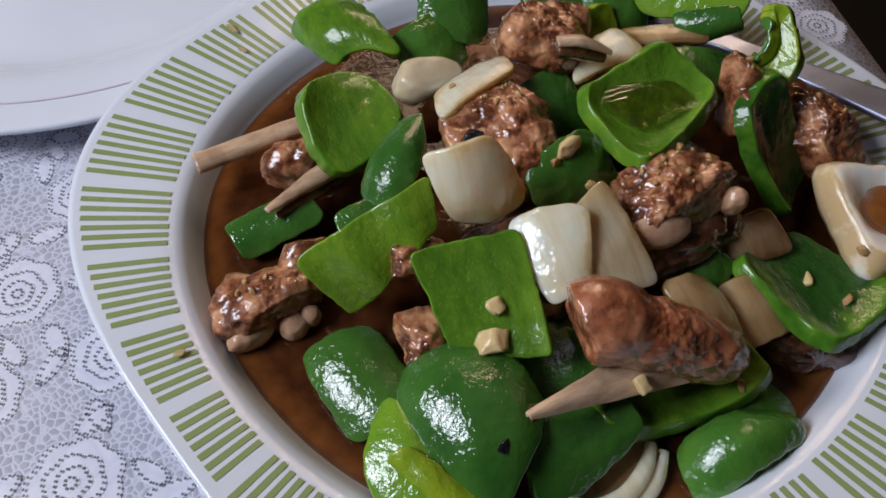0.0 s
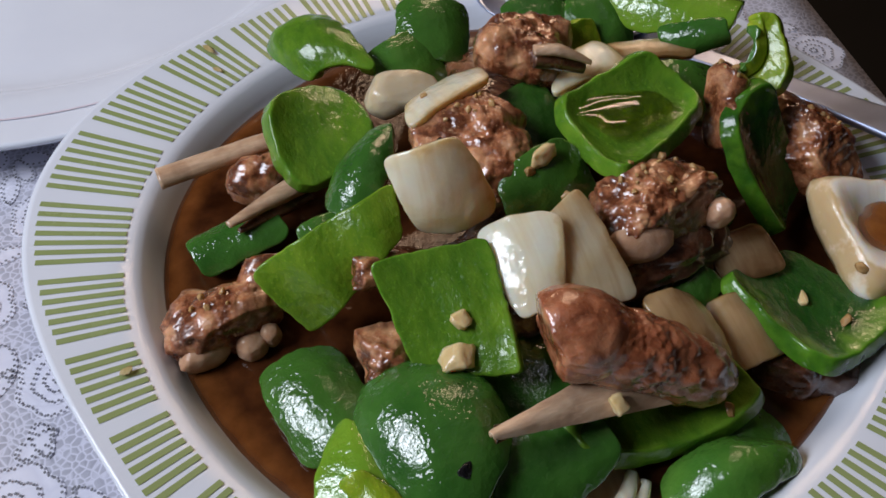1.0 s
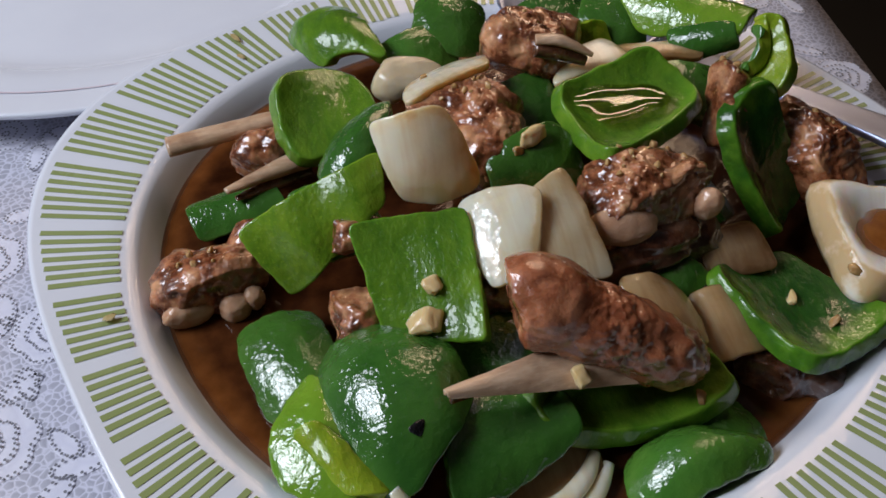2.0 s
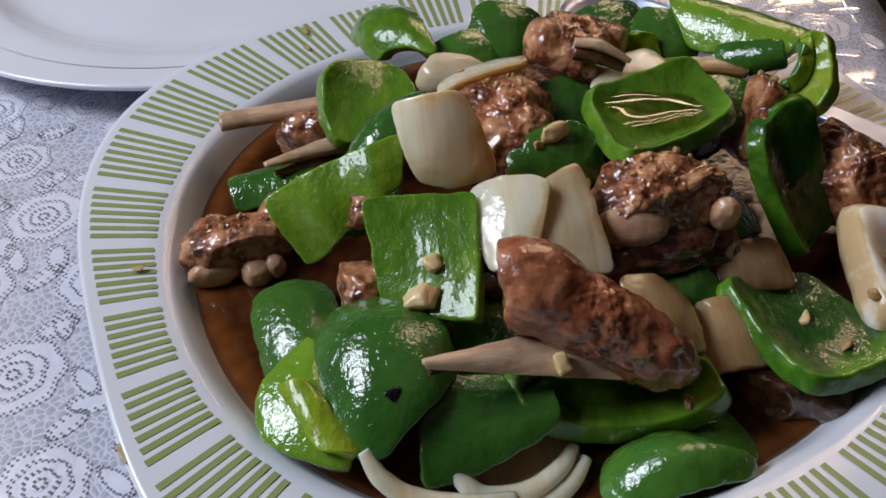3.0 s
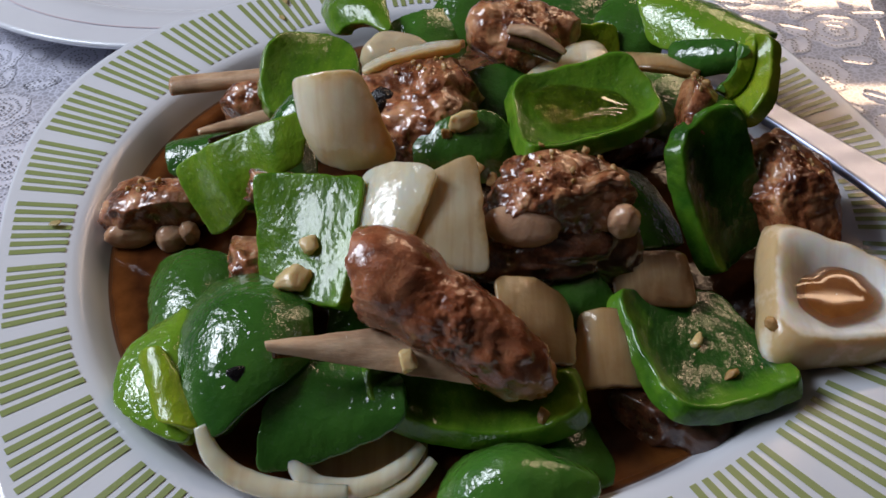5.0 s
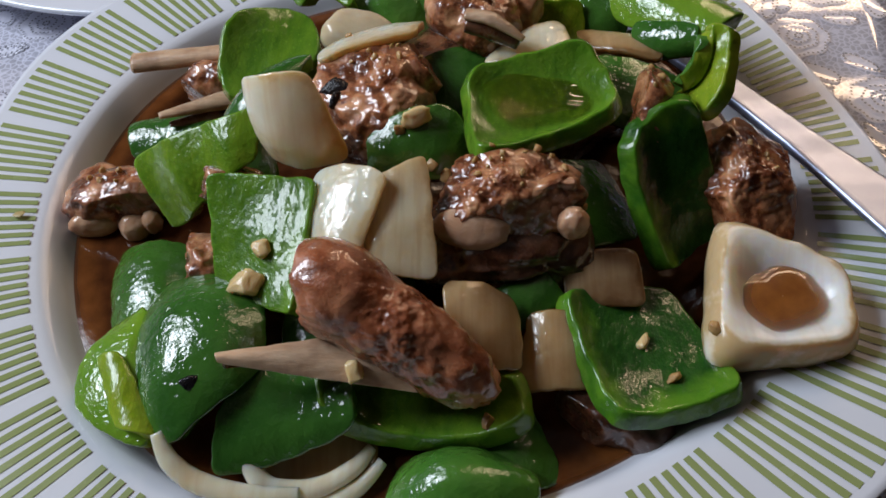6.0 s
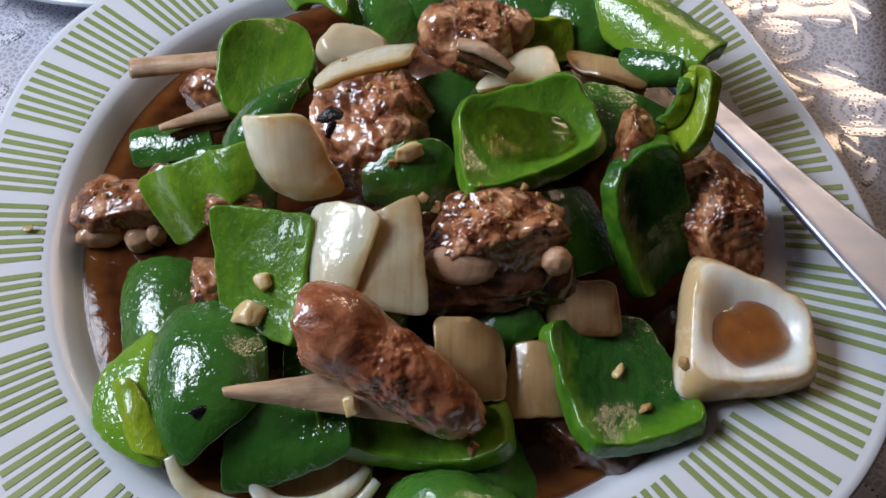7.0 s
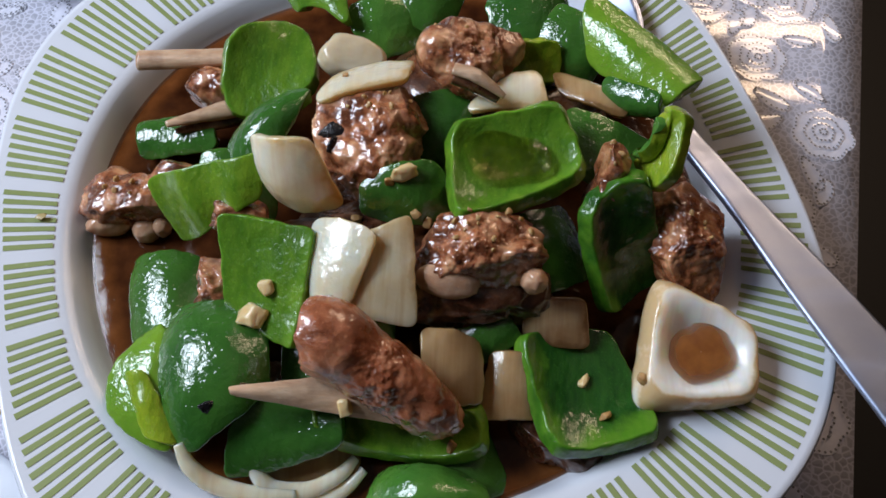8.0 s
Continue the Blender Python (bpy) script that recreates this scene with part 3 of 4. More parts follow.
GROUPS = 28
for g in range(GROUPS):
    verts, faces = [], []
    for k in range(7):
        a = math.pi + 2 * math.pi / GROUPS * (g + (k + 1) / 8)
        v, f = stripe_mesh(a)
        faces += [tuple(i + len(verts) for i in q) for q in f]
        verts += v
    part("printed_stripes", mesh_of("printed_stripes", verts, faces, STRIPE), plate, "olive green printed stripes")


def sauce_pool():
    level, seg, rings = 0.0150, 160, 26
    verts, faces, depth = [], [], []
    for i in range(rings + 1):
        for k in range(seg):
            a = 2 * math.pi * k / seg
            f = i / rings
            edge = well_radius(a) * (0.962 + 0.006 * noise.noise(Vector((math.cos(a) * 2.5, math.sin(a) * 2.5, 4))))
            r = max(edge * f, 0.0002)
            z = level + 0.0004 * noise.noise(Vector((r * math.cos(a) * 60, r * math.sin(a) * 60, 1))) * (1 - f**6) - (0.0006 * max(f - 0.96, 0) / 0.04)
            verts.append((r * math.cos(a), r * math.sin(a), z))
            depth.append(min(1.0, (edge - r) / 0.022))
    for i in range(rings):
        for k in range(seg):
            faces.append((i * seg + k, (i + 1) * seg + k, (i + 1) * seg + (k + 1) % seg, i * seg + (k + 1) % seg))
    return mesh_of("sauce", verts, faces, SAUCE, depth=depth)


ob = tagged(new("sauce", sauce_pool()), "glossy brown gravy pooled in the plate", "sauce", kind="stuff")
ob.matrix_world = pose(*CENTRE)

# ---- the other plates ----
side_plate = thing("side_plate", "plain white plate with a thin pink line", "plate", pose(-0.128, 0.240, 0))
part("dish", plate_mesh(lambda a: 0.152, lambda a: 0.118, 0.007, 0.0150, 0.0185, "dish", CHINA, 160), side_plate)


def ring_line(radius, half, z, name, mat, seg=160):
    verts = [((radius + s * half) * math.cos(2 * math.pi * k / seg), (radius + s * half) * math.sin(2 * math.pi * k / seg), z + s * half * 0.1) for k in range(seg) for s in (-1, 1)]
    faces = [(2 * k, 2 * k + 1, (2 * k + 3) % (2 * seg), (2 * k + 2) % (2 * seg)) for k in range(seg)]
    return mesh_of(name, verts, faces, mat)


part("pink_line", ring_line(0.1360, 0.0005, 0.0175, "pink_line", PINK), side_plate, "thin pale pink printed line")
saucer = thing("saucer", "small plain white plate beside the dish", "plate", pose(-0.178, -0.184, 0))
part("dish", plate_mesh(lambda a: 0.097, lambda a: 0.066, 0.006, 0.0110, 0.0135, "dish", CHINA, 128), saucer)

# ---- spoon ----


def spoon():
    s = thing("serving_spoon", "brushed stainless steel spoon resting across the rim", "spoon")
    neck, go = Vector((0.0880, -0.0010, 0.0310)), Vector((0.574, -1.0, 0.06)).normalized()
    side = go.cross(Vector((0, 0, 1))).normalized()
    up = side.cross(go)
    verts, faces = [], []
    prof = [(-0.058, 0.0044, 0.0020), (-0.015, 0.0040, 0.0022), (0.010, 0.0050, 0.0021), (0.025, 0.0062, 0.0019), (0.045, 0.0080, 0.0017), (0.075, 0.0098, 0.0016), (0.11, 0.0112, 0.0016), (0.133, 0.0095, 0.0016), (0.138, 0.005, 0.0012)]
    n = 24
    for d, half, th in prof:
        c = neck + go * d + up * (-0.004 * (d / 0.14) ** 2)
        for j in range(n):
            a = 2 * math.pi * j / n
            verts.append(c + side * half * math.cos(a) + up * (th * math.copysign(abs(math.sin(a)) ** 0.35, math.sin(a)) + 0.0006 * math.cos(a) ** 2))
    for i in range(len(prof) - 1):
        for j in range(n):
            faces.append((i * n + j, i * n + (j + 1) % n, (i + 1) * n + (j + 1) % n, (i + 1) * n + j))
    faces += [tuple(range(n - 1, -1, -1)), tuple((len(prof) - 1) * n + j for j in range(n))]
    part("handle", mesh_of("handle", verts, faces, STEEL), s)
    # the bowl, a hollow oval shell
    verts, faces = [], []
    rings, seg, th = 10, 36, 0.0011
    mid = neck - go * 0.090 + up * 0.003
    for layer in (0, 1):
        for i in range(rings + 1):
            f = max(i / rings, 0.002)
            for j in range(seg):
                a = 2 * math.pi * j / seg
                lo = 0.036 * math.cos(a) * f
                wi = 0.0225 * math.sin(a) * f * (1 - 0.12 * math.cos(a))
                verts.append(mid + go * lo + side * wi + up * (-0.011 * (1 - f**2) - layer * th + 0.001))
    for layer in (0, 1):
        o = layer * (rings + 1) * seg
        for i in range(rings):
            for j in range(seg):
                q = (o + i * seg + j, o + i * seg + (j + 1) % seg, o + (i + 1) * seg + (j + 1) % seg, o + (i + 1) * seg + j)
                faces.append(q if layer == 0 else q[::-1])
    o = (rings + 1) * seg
    for j in range(seg):
        a, b = rings * seg + j, rings * seg + (j + 1) % seg
        faces.append((a, b, b + o, a + o))
    part("bowl", mesh_of("bowl", verts, faces, STEEL), s)


spoon()

# ---- food ----


def pepper(label, corners, up="skin", inner=None, outer=None, thick=0.0045, **more):
    """A piece of green pepper: flesh with its skin on the upper or the lower side."""
    v, upper, bands, lower, e = sheet(corners, thick=thick, **more)
    mid = v.mean(0)
    v = v - mid
    if up == "skin":
        skin, flesh = upper + bands[0] + bands[1], sum(bands[2:], []) + lower
    else:
        skin, flesh = bands[-1] + lower, upper + sum(bands[:-1], [])
    p = thing("pepper_piece", label, "pepper", pose(*mid), "pepper pieces")
    for name, faces, mat, look_of in (("flesh", flesh, inner or FLESH, "pale green flesh"), ("skin", skin, outer or SKIN, "glossy dark green skin")):
        pv, pf, pe = compact(v, faces, e)
        part(name, mesh_of(name, pv, pf, mat, edge=pe), p, look_of)
    return p


def flake(label, at, turn, w, h, arch=(0.003, 0.002), up="skin", **more):
    """A plain pepper piece of w x h metres at a place."""
    m = pose(*at, *turn)
    pepper(label, [m @ Vector((x * w / 2, y * h / 2, 0)) for x, y in ((-1, 1), (1, 1), (1, -1), (-1, -1))], up, arch=arch, **more)


def onion(label, corners, mat=None, thick=0.0026, square=10.0, rough=0.0004, ragged=0.0004, **more):
    v, f, e = whole(corners, thick=thick, square=square, rough=rough, ragged=ragged, soft=0.25, **more)
    mid = v.mean(0)
    v = v - mid
    ob = tagged(new("onion_piece", mesh_of("onion_piece", v, f, mat or ONION, edge=e)), label, "onion", "onion pieces")
    ob.matrix_world = pose(*mid)
    return ob


def onion_cup(a, b, seg=72):
    """A rounded square of onion with a smooth hollow."""
    prof = [(0.01, -0.0064), (0.24, -0.0061), (0.40, -0.0051), (0.53, -0.0036), (0.63, -0.0020), (0.71, -0.0008), (0.78, -0.0001), (0.84, 0.0), (0.885, -0.0007), (0.94, -0.0026), (1.0, -0.0066), (0.99, -0.0098), (0.92, -0.0122), (0.6, -0.0130), (0.01, -0.0132)]
    verts, faces, edge = [], [], []
    for i, (r, z) in enumerate(prof):
        for k in range(seg):
            q = 2 * math.pi * k / seg
            power = 2.0 + 3.6 * min(1.0, max(0.0, (r - 0.6) / 0.4))
            out = (abs(math.cos(q)) ** power + abs(math.sin(q)) ** power) ** (-1 / power) * r
            x = a * out * math.cos(q)
            y = b * out * math.sin(q) * (1 - 0.24 * x / a * r)
            lift = 0.0030 * max(0.0, (y / b - x / a) / 2) ** 2 + 0.0012 * max(0.0, (x / a - y / b) / 2) ** 2
            jog = 0.0006 * noise.noise(Vector((x * 160, y * 160, 3.0)))
            verts.append((x + 0.05 * y - 0.05 * x * y / b + jog, y - 0.08 * x - 0.06 * y * x / a + jog, z + lift * r + jog))
            edge.append(0.45 + 0.5 * max(0.0, (r - 0.66) / 0.20) if i < 8 else 1.10)
    n = len(prof)
    for i in range(n - 1):
        for k in range(seg):
            faces.append((i * seg + k, (i + 1) * seg + k, (i + 1) * seg + (k + 1) % seg, i * seg + (k + 1) % seg))
    return mesh_of("onion_piece", verts, faces, ONION_WHITE, edge=edge)


def chunk(parent, name, at, turn, dims, mat, seed, power=0.75, label="", **more):
    v, f = lump(dims, power, seed, **more)
    ob = part(name, mesh_of(name, v, f, mat), parent, label)
    ob.matrix_world = pose(*at, *turn)
    return ob


def pork(label):
    return thing("pork_piece", label, "meat", group="pork pieces")


def bit(label, at, turn, dims, mat, seed, name="garlic_bit"):
    v, f = lump(dims, 0.6, seed, amp=0.10, level=3, facets=8)
    ob = tagged(new(name, mesh_of(name, v, f, mat)), label, "garlic", "garlic bits")
    ob.matrix_world = pose(*at, *turn)
    return ob


def resting(x, y):
    """The height of the food or plate under a place."""
    bpy.context.view_layer.update()
    hit, place, *_ = scene.ray_cast(bpy.context.evaluated_depsgraph_get(), Vector((x, y, 0.12)), Vector((0, 0, -1)))
    return place.z if hit else 0.02


def pool(name, at, rx, ry, seed, label, mat):
    verts, faces, depth = [], [], []
    seg, rings = 40, 8
    for i in range(rings + 1):
        for k in range(seg):
            a, f = 2 * math.pi * k / seg, max(i / rings, 0.01)
            q = f * (1 + 0.32 * noise.noise(Vector((math.cos(a) * 1.3, math.sin(a) * 1.3, seed * 3.7))))
            verts.append((rx * q * math.cos(a), ry * q * math.sin(a), -0.0004 * f**4))
            depth.append(0.6 * (1 - f))
    for i in range(rings):
        for k in range(seg):
            faces.append((i * seg + k, (i + 1) * seg + k, (i + 1) * seg + (k + 1) % seg, i * seg + (k + 1) % seg))
    ob = tagged(new(name, mesh_of(name, verts, faces, mat, depth=depth)), label, "sauce", kind="stuff")
    ob.matrix_world = pose(*at)
    return ob


# peppers
pepper("square green pepper piece on the middle of the pile", ((-0.0697, -0.0333, 0.0515), (-0.0395, -0.0388, 0.0535), (-0.0450, -0.0712, 0.0405), (-0.0675, -0.0580, 0.0335)), "flesh", arch=(-0.0005, -0.0003), seed=1, square=16, rim=(0.75, 1.16, 0.5, 0.7), inner=FLESH_LIGHT)
pepper("folded light green pepper strip over the meat", ((-0.0985, -0.0145, 0.0395), (-0.0565, -0.0150, 0.0580), (-0.0580, -0.0262, 0.0500), (-0.0869, -0.0293, 0.0250)), "flesh", arch=(0.0032, 0.0012), bow=(0.05, 0, 0.1, 0), seed=2, wave=0.0010, waves=7, square=12, rim=(0.7, 1.1, 0.7, 0.6), inner=FLESH_LIME)
pepper("broad curved green pepper piece with pale rim", ((-0.0770, 0.0420, 0.0500), (-0.0530, 0.0500, 0.0440), (-0.0475, 0.0225, 0.0445), (-0.0775, 0.0130, 0.0365)), "flesh", arch=(-0.0030, 0.0), power=(3, 2), skew=(0.5, 0), bow=(0.14, 0.05, 0.10, 0.08), square=3.6, thick=0.0058, seed=3, rim=(0.8, 0.6, 0.7, 1.15), inner=FLESH_LIGHT)
pepper("arched green pepper piece beside the onion", ((-0.0735, -0.0005, 0.0405), (-0.0450, 0.0165, 0.0505), (-0.0500, -0.0020, 0.0490), (-0.0640, -0.0150, 0.0420)), arch=(0.0045, 0.0040), bow=(0.30, 0, 0, 0.05), seed=4, square=4.5, thick=0.005, inner=FLESH_LIGHT)
pepper("cupped green pepper square holding a little sauce", ((0.0000, -0.0018, 0.0583), (0.0308, 0.0030, 0.0635), (0.0388, -0.0165, 0.0570), (0.0018, -0.0344, 0.0590)), "flesh", arch=(-0.0038, -0.0042), power=(3, 3), bow=(0.06, 0.14, 0.05, 0.02), square=7, thick=0.0052, seed=5, rim=(0.8, 1.0, 1.12, 0.85), inner=FLESH_LIGHT)
pepper("upright curled green pepper piece", ((0.0416, -0.0325, 0.0530), (0.0590, -0.0270, 0.0624), (0.0700, -0.0432, 0.0322), (0.0522, -0.0545, 0.0290)), "flesh", arch=(-0.0052, -0.0030), power=(3, 3), skew=(0.5, -0.5), bow=(0.22, 0.0, 0.03, 0.06), square=8, thick=0.0056, seed=6, rim=(1.12, 0.5, 0.4, 1.16))
pepper("cupped green pepper square at the plate's edge", ((0.0229, -0.0612, 0.0395), (0.0502, -0.0560, 0.0355), (0.0630, -0.0872, 0.0365), (0.0325, -0.0945, 0.0320)), "flesh", arch=(-0.0052, -0.0052), power=(3.5, 3.5), skew=(0.55, 0.55), bow=(0.0, -0.03, 0.10, 0.06), square=8, thick=0.0056, seed=7, rim=(0.6, 0.6, 1.13, 1.18))
pepper("long hollow pepper slice beneath the rib", ((-0.0375, -0.0840, 0.0355), (0.0088, -0.0850, 0.0335), (0.0112, -0.0955, 0.0322), (-0.0370, -0.0915, 0.0320)), "flesh", arch=(-0.0075, -0.0025), bow=(0, 0, 0.95, 0), square=5, thick=0.0060, seed=8, rim=(0.5, 0.95, 1.0, 0.9), outer=SKIN_BRIGHT, inner=FLESH_LIGHT)
pepper("arched bright green pepper strip in the gravy", ((-0.0195, -0.0985, 0.0130), (0.0120, -0.1010, 0.0160), (0.0148, -0.1140, 0.0190), (-0.0215, -0.1195, 0.0120)), arch=(0.0085, 0.0050), bow=(0.10, 0.05, -0.10, 0.05), seed=9, square=4.0, thick=0.005, inner=FLESH_LIGHT, outer=SKIN_LIGHT)
pepper("large domed green pepper piece with a char spot", ((-0.0865, -0.0575, 0.0265), (-0.0565, -0.0540, 0.0280), (-0.0500, -0.0825, 0.0300), (-0.0755, -0.1015, 0.0225)), arch=(0.0075, 0.0070), power=(2.4, 2.2), bow=(0.12, 0.12, 0.08, 0.18), seed=10, square=4.5)
pepper("dark green pepper piece lying beneath others", ((-0.0580, -0.0800, 0.0335), (-0.0300, -0.0830, 0.0300), (-0.0290, -0.0960, 0.0270), (-0.0640, -0.1050, 0.0215)), arch=(-0.0012, 0.0030), bow=(0, 0, 0.12, 0), seed=11, square=6.0)
pepper("dark green pepper piece half sunk in gravy", ((-0.1055, -0.0325, 0.0175), (-0.0815, -0.0310, 0.0185), (-0.0765, -0.0620, 0.0200), (-0.1000, -0.0640, 0.0150)), arch=(0.0045, 0.0020), bow=(0.06, 0, 0.04, 0.04), seed=12, square=7)
pepper("small dark green pepper strip in the gravy", ((-0.1130, 0.0200, 0.0230), (-0.0850, 0.0240, 0.0240), (-0.0830, 0.0080, 0.0240), (-0.1105, 0.0060, 0.0185)), arch=(0.0005, 0.0030), seed=13)
pepper("dark green pepper piece between the meats", ((-0.0262, -0.0165, 0.0510), (-0.0030, -0.0135, 0.0530), (0.0020, -0.0280, 0.0390), (-0.0275, -0.0275, 0.0420)), arch=(0.0035, 0.0020), bow=(0.2, 0, 0, 0.1), seed=14, square=5)
pepper("long yellow-green pepper strip near the spoon", ((0.0470, 0.0590, 0.0530), (0.0810, 0.0208, 0.0535), (0.0672, 0.0108, 0.0500), (0.0448, 0.0330, 0.0440)), arch=(0.0015, 0.0048), bow=(0.0, 0.0, 0.05, 0.12), seed=15, thick=0.0058, inner=FLESH_YELLOW, outer=SKIN_BRIGHT, square=9)
pepper("small wet green pepper strip", ((0.0492, 0.0243, 0.0510), (0.0647, 0.0110, 0.0585), (0.0662, 0.0066, 0.0500), (0.0510, 0.0150, 0.0430)), arch=(0.0015, 0.0030), seed=16)
pepper("upturned yellow-green hook of pepper by the spoon", ((0.0552, -0.0100, 0.0520), (0.0636, -0.0035, 0.0690), (0.0668, -0.0060, 0.0690), (0.0570, -0.0195, 0.0530)), "flesh", arch=(0.0, -0.0006), bow=(-1.9, 0.0, 2.0, 0.0), seed=17, thick=0.0050, square=8, rim=(1, 1, 0.6, 1), inner=FLESH_YELLOW, outer=SKIN_LIGHT)
pepper("arched green pepper piece at the back", ((-0.0680, 0.0900, 0.0310), (-0.0440, 0.0860, 0.0420), (-0.0375, 0.0480, 0.0410), (-0.0590, 0.0600, 0.0340)), "flesh", arch=(0.0050, 0.0040), power=(2.5, 2), bow=(0.10, 0.10, -0.35, 0.05), seed=18, square=6.0, thick=0.0060, inner=FLESH_LIGHT)
flake("green pepper piece at the back of the pile", (-0.0260, 0.0570, 0.0340), (30, 0, 20), 0.0240, 0.0220, seed=19, outer=SKIN_LIGHT)
flake("green pepper piece behind the garlic clove", (-0.0120, 0.0690, 0.0360), (25, 10, -20), 0.0260, 0.0240, (0.005, 0.002), seed=20)
flake("green pepper piece behind the meat", (0.0260, 0.0540, 0.0400), (24, 5, 15), 0.0300, 0.0240, (0.005, 0.002), seed=21)
flake("green pepper piece beside the spoon bowl", (0.0400, 0.0440, 0.0400), (30, 8, -25), 0.0240, 0.0240, (0.004, 0.003), seed=30)
flake("yellow-green pepper edge behind the onion", (0.0250, 0.0340, 0.0440), (40, 0, 5), 0.0210, 0.0130, (0.002, -0.001), "flesh", seed=22, inner=FLESH_YELLOW)
flake("green pepper piece under the spoon side", (0.0480, -0.0020, 0.0420), (15, 12, -20), 0.0320, 0.0220, seed=23)
flake("dark green pepper piece under the cup", (-0.0060, 0.0060, 0.0400), (30, -10, 10), 0.0260, 0.0260, seed=24)
flake("dark green pepper piece in the shadow", (0.0290, -0.0330, 0.0330), (20, 20, 30), 0.0300, 0.0260, seed=25)
flake("dark green pepper corner in the shadow", (0.0100, -0.0610, 0.0270), (15, -20, 30), 0.0240, 0.0140, seed=26)
flake("dark green pepper piece under the folded strip", (-0.0700, -0.0120, 0.0330), (20, 10, 10), 0.0240, 0.0240, seed=27)
flake("dark green pepper piece deep in the pile", (-0.0330, -0.0640, 0.0250), (10, 0, 0), 0.0340, 0.0280, seed=28)
flake("green pepper piece lying in the gravy", (0.0040, -0.0980, 0.0150), (6, 0, 20), 0.0260, 0.0220, seed=29)
curl = pepper("yellow-green curled pepper end beside the domed piece", ((-0.0900, -0.0585, 0.0265), (-0.0835, -0.0640, 0.0300), (-0.0765, -0.0995, 0.0250), (-0.1010, -0.0865, 0.0250)), arch=(0.0024, 0.0034), bow=(0.0, -0.10, 0.10, 0.28), seed=31, thick=0.0060, square=5, inner=FLESH_YELLOW, outer=SKIN_BRIGHT)
v, f, e = whole(((-0.0950, -0.0770, 0.0318), (-0.0870, -0.0775, 0.0335), (-0.0758, -0.0970, 0.0290), (-0.0855, -0.0955, 0.0300)), arch=(0.0014, 0.0004), bow=(0.05, 0.12, 0, 0), thick=0.0035, square=7, seed=33)
part("lip", mesh_of("lip", v - np.array(curl.location), f, FLESH_YELLOW, edge=e), curl, "yellow-green cut lip")

# onions
onion("cream onion piece standing on the pile", ((-0.0590, -0.0160, 0.0680), (-0.0400, -0.0205, 0.0730), (-0.0318, -0.0280, 0.0500), (-0.0535, -0.0260, 0.0485)), arch=(0.0036, 0.0026), bow=(0.10, 0.10, 0.08, 0), seed=1, rim=(1.0, 1.0, 0.6, 0.6))
onion("translucent curved onion piece", ((-0.0410, -0.0335, 0.0500), (-0.0205, -0.0420, 0.0575), (-0.0285, -0.0610, 0.0465), (-0.0400, -0.0590, 0.0440)), arch=(0.0019, 0.0012), bow=(0.14, 0.04, 0, 0), seed=2, square=7, thick=0.0020, rim=(0.6, 1.08, 0.4, 0.4))
onion("translucent onion square against the meat", ((-0.0280, -0.0405, 0.0520), (-0.0112, -0.0340, 0.0560), (-0.0085, -0.0645, 0.0435), (-0.0330, -0.0605, 0.0440)), CLEAR_ONION, arch=(0.0012, 0.0014), seed=3, thick=0.0018, rim=(0.6, 1.0, 0.6, 0.4))
cup = tagged(new("onion_piece", onion_cup(0.0180, 0.0170)), "thick cupped onion square holding sauce", "onion", "onion pieces")
cup.matrix_world = pose(0.0762, -0.0648, 0.0355, 7, 5, -4)
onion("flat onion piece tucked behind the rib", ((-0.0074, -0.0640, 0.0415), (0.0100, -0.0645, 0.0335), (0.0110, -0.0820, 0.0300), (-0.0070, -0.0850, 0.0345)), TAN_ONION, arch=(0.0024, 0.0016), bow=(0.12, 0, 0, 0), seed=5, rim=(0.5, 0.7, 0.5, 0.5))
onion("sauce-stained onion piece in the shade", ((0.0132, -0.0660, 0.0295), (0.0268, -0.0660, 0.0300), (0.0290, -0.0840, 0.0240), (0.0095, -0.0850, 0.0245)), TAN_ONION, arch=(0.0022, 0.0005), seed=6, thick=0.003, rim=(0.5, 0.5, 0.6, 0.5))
onion("onion layer draped over the meat", ((-0.0400, 0.0200, 0.0515), (-0.0140, 0.0265, 0.0525), (-0.0150, 0.0140, 0.0580), (-0.0440, 0.0050, 0.0560)), arch=(0.0016, 0.0010), seed=7, square=7)
onion("pale onion piece beside the cup", ((0.0140, 0.0220, 0.0490), (0.0275, 0.0230, 0.0520), (0.0300, 0.0080, 0.0520), (0.0030, 0.0090, 0.0490)), arch=(0.0020, 0.0010), seed=8, square=6)
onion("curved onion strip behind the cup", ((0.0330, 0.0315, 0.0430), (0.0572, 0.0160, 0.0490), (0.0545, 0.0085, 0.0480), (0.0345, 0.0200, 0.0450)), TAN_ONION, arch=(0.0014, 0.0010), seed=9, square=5)
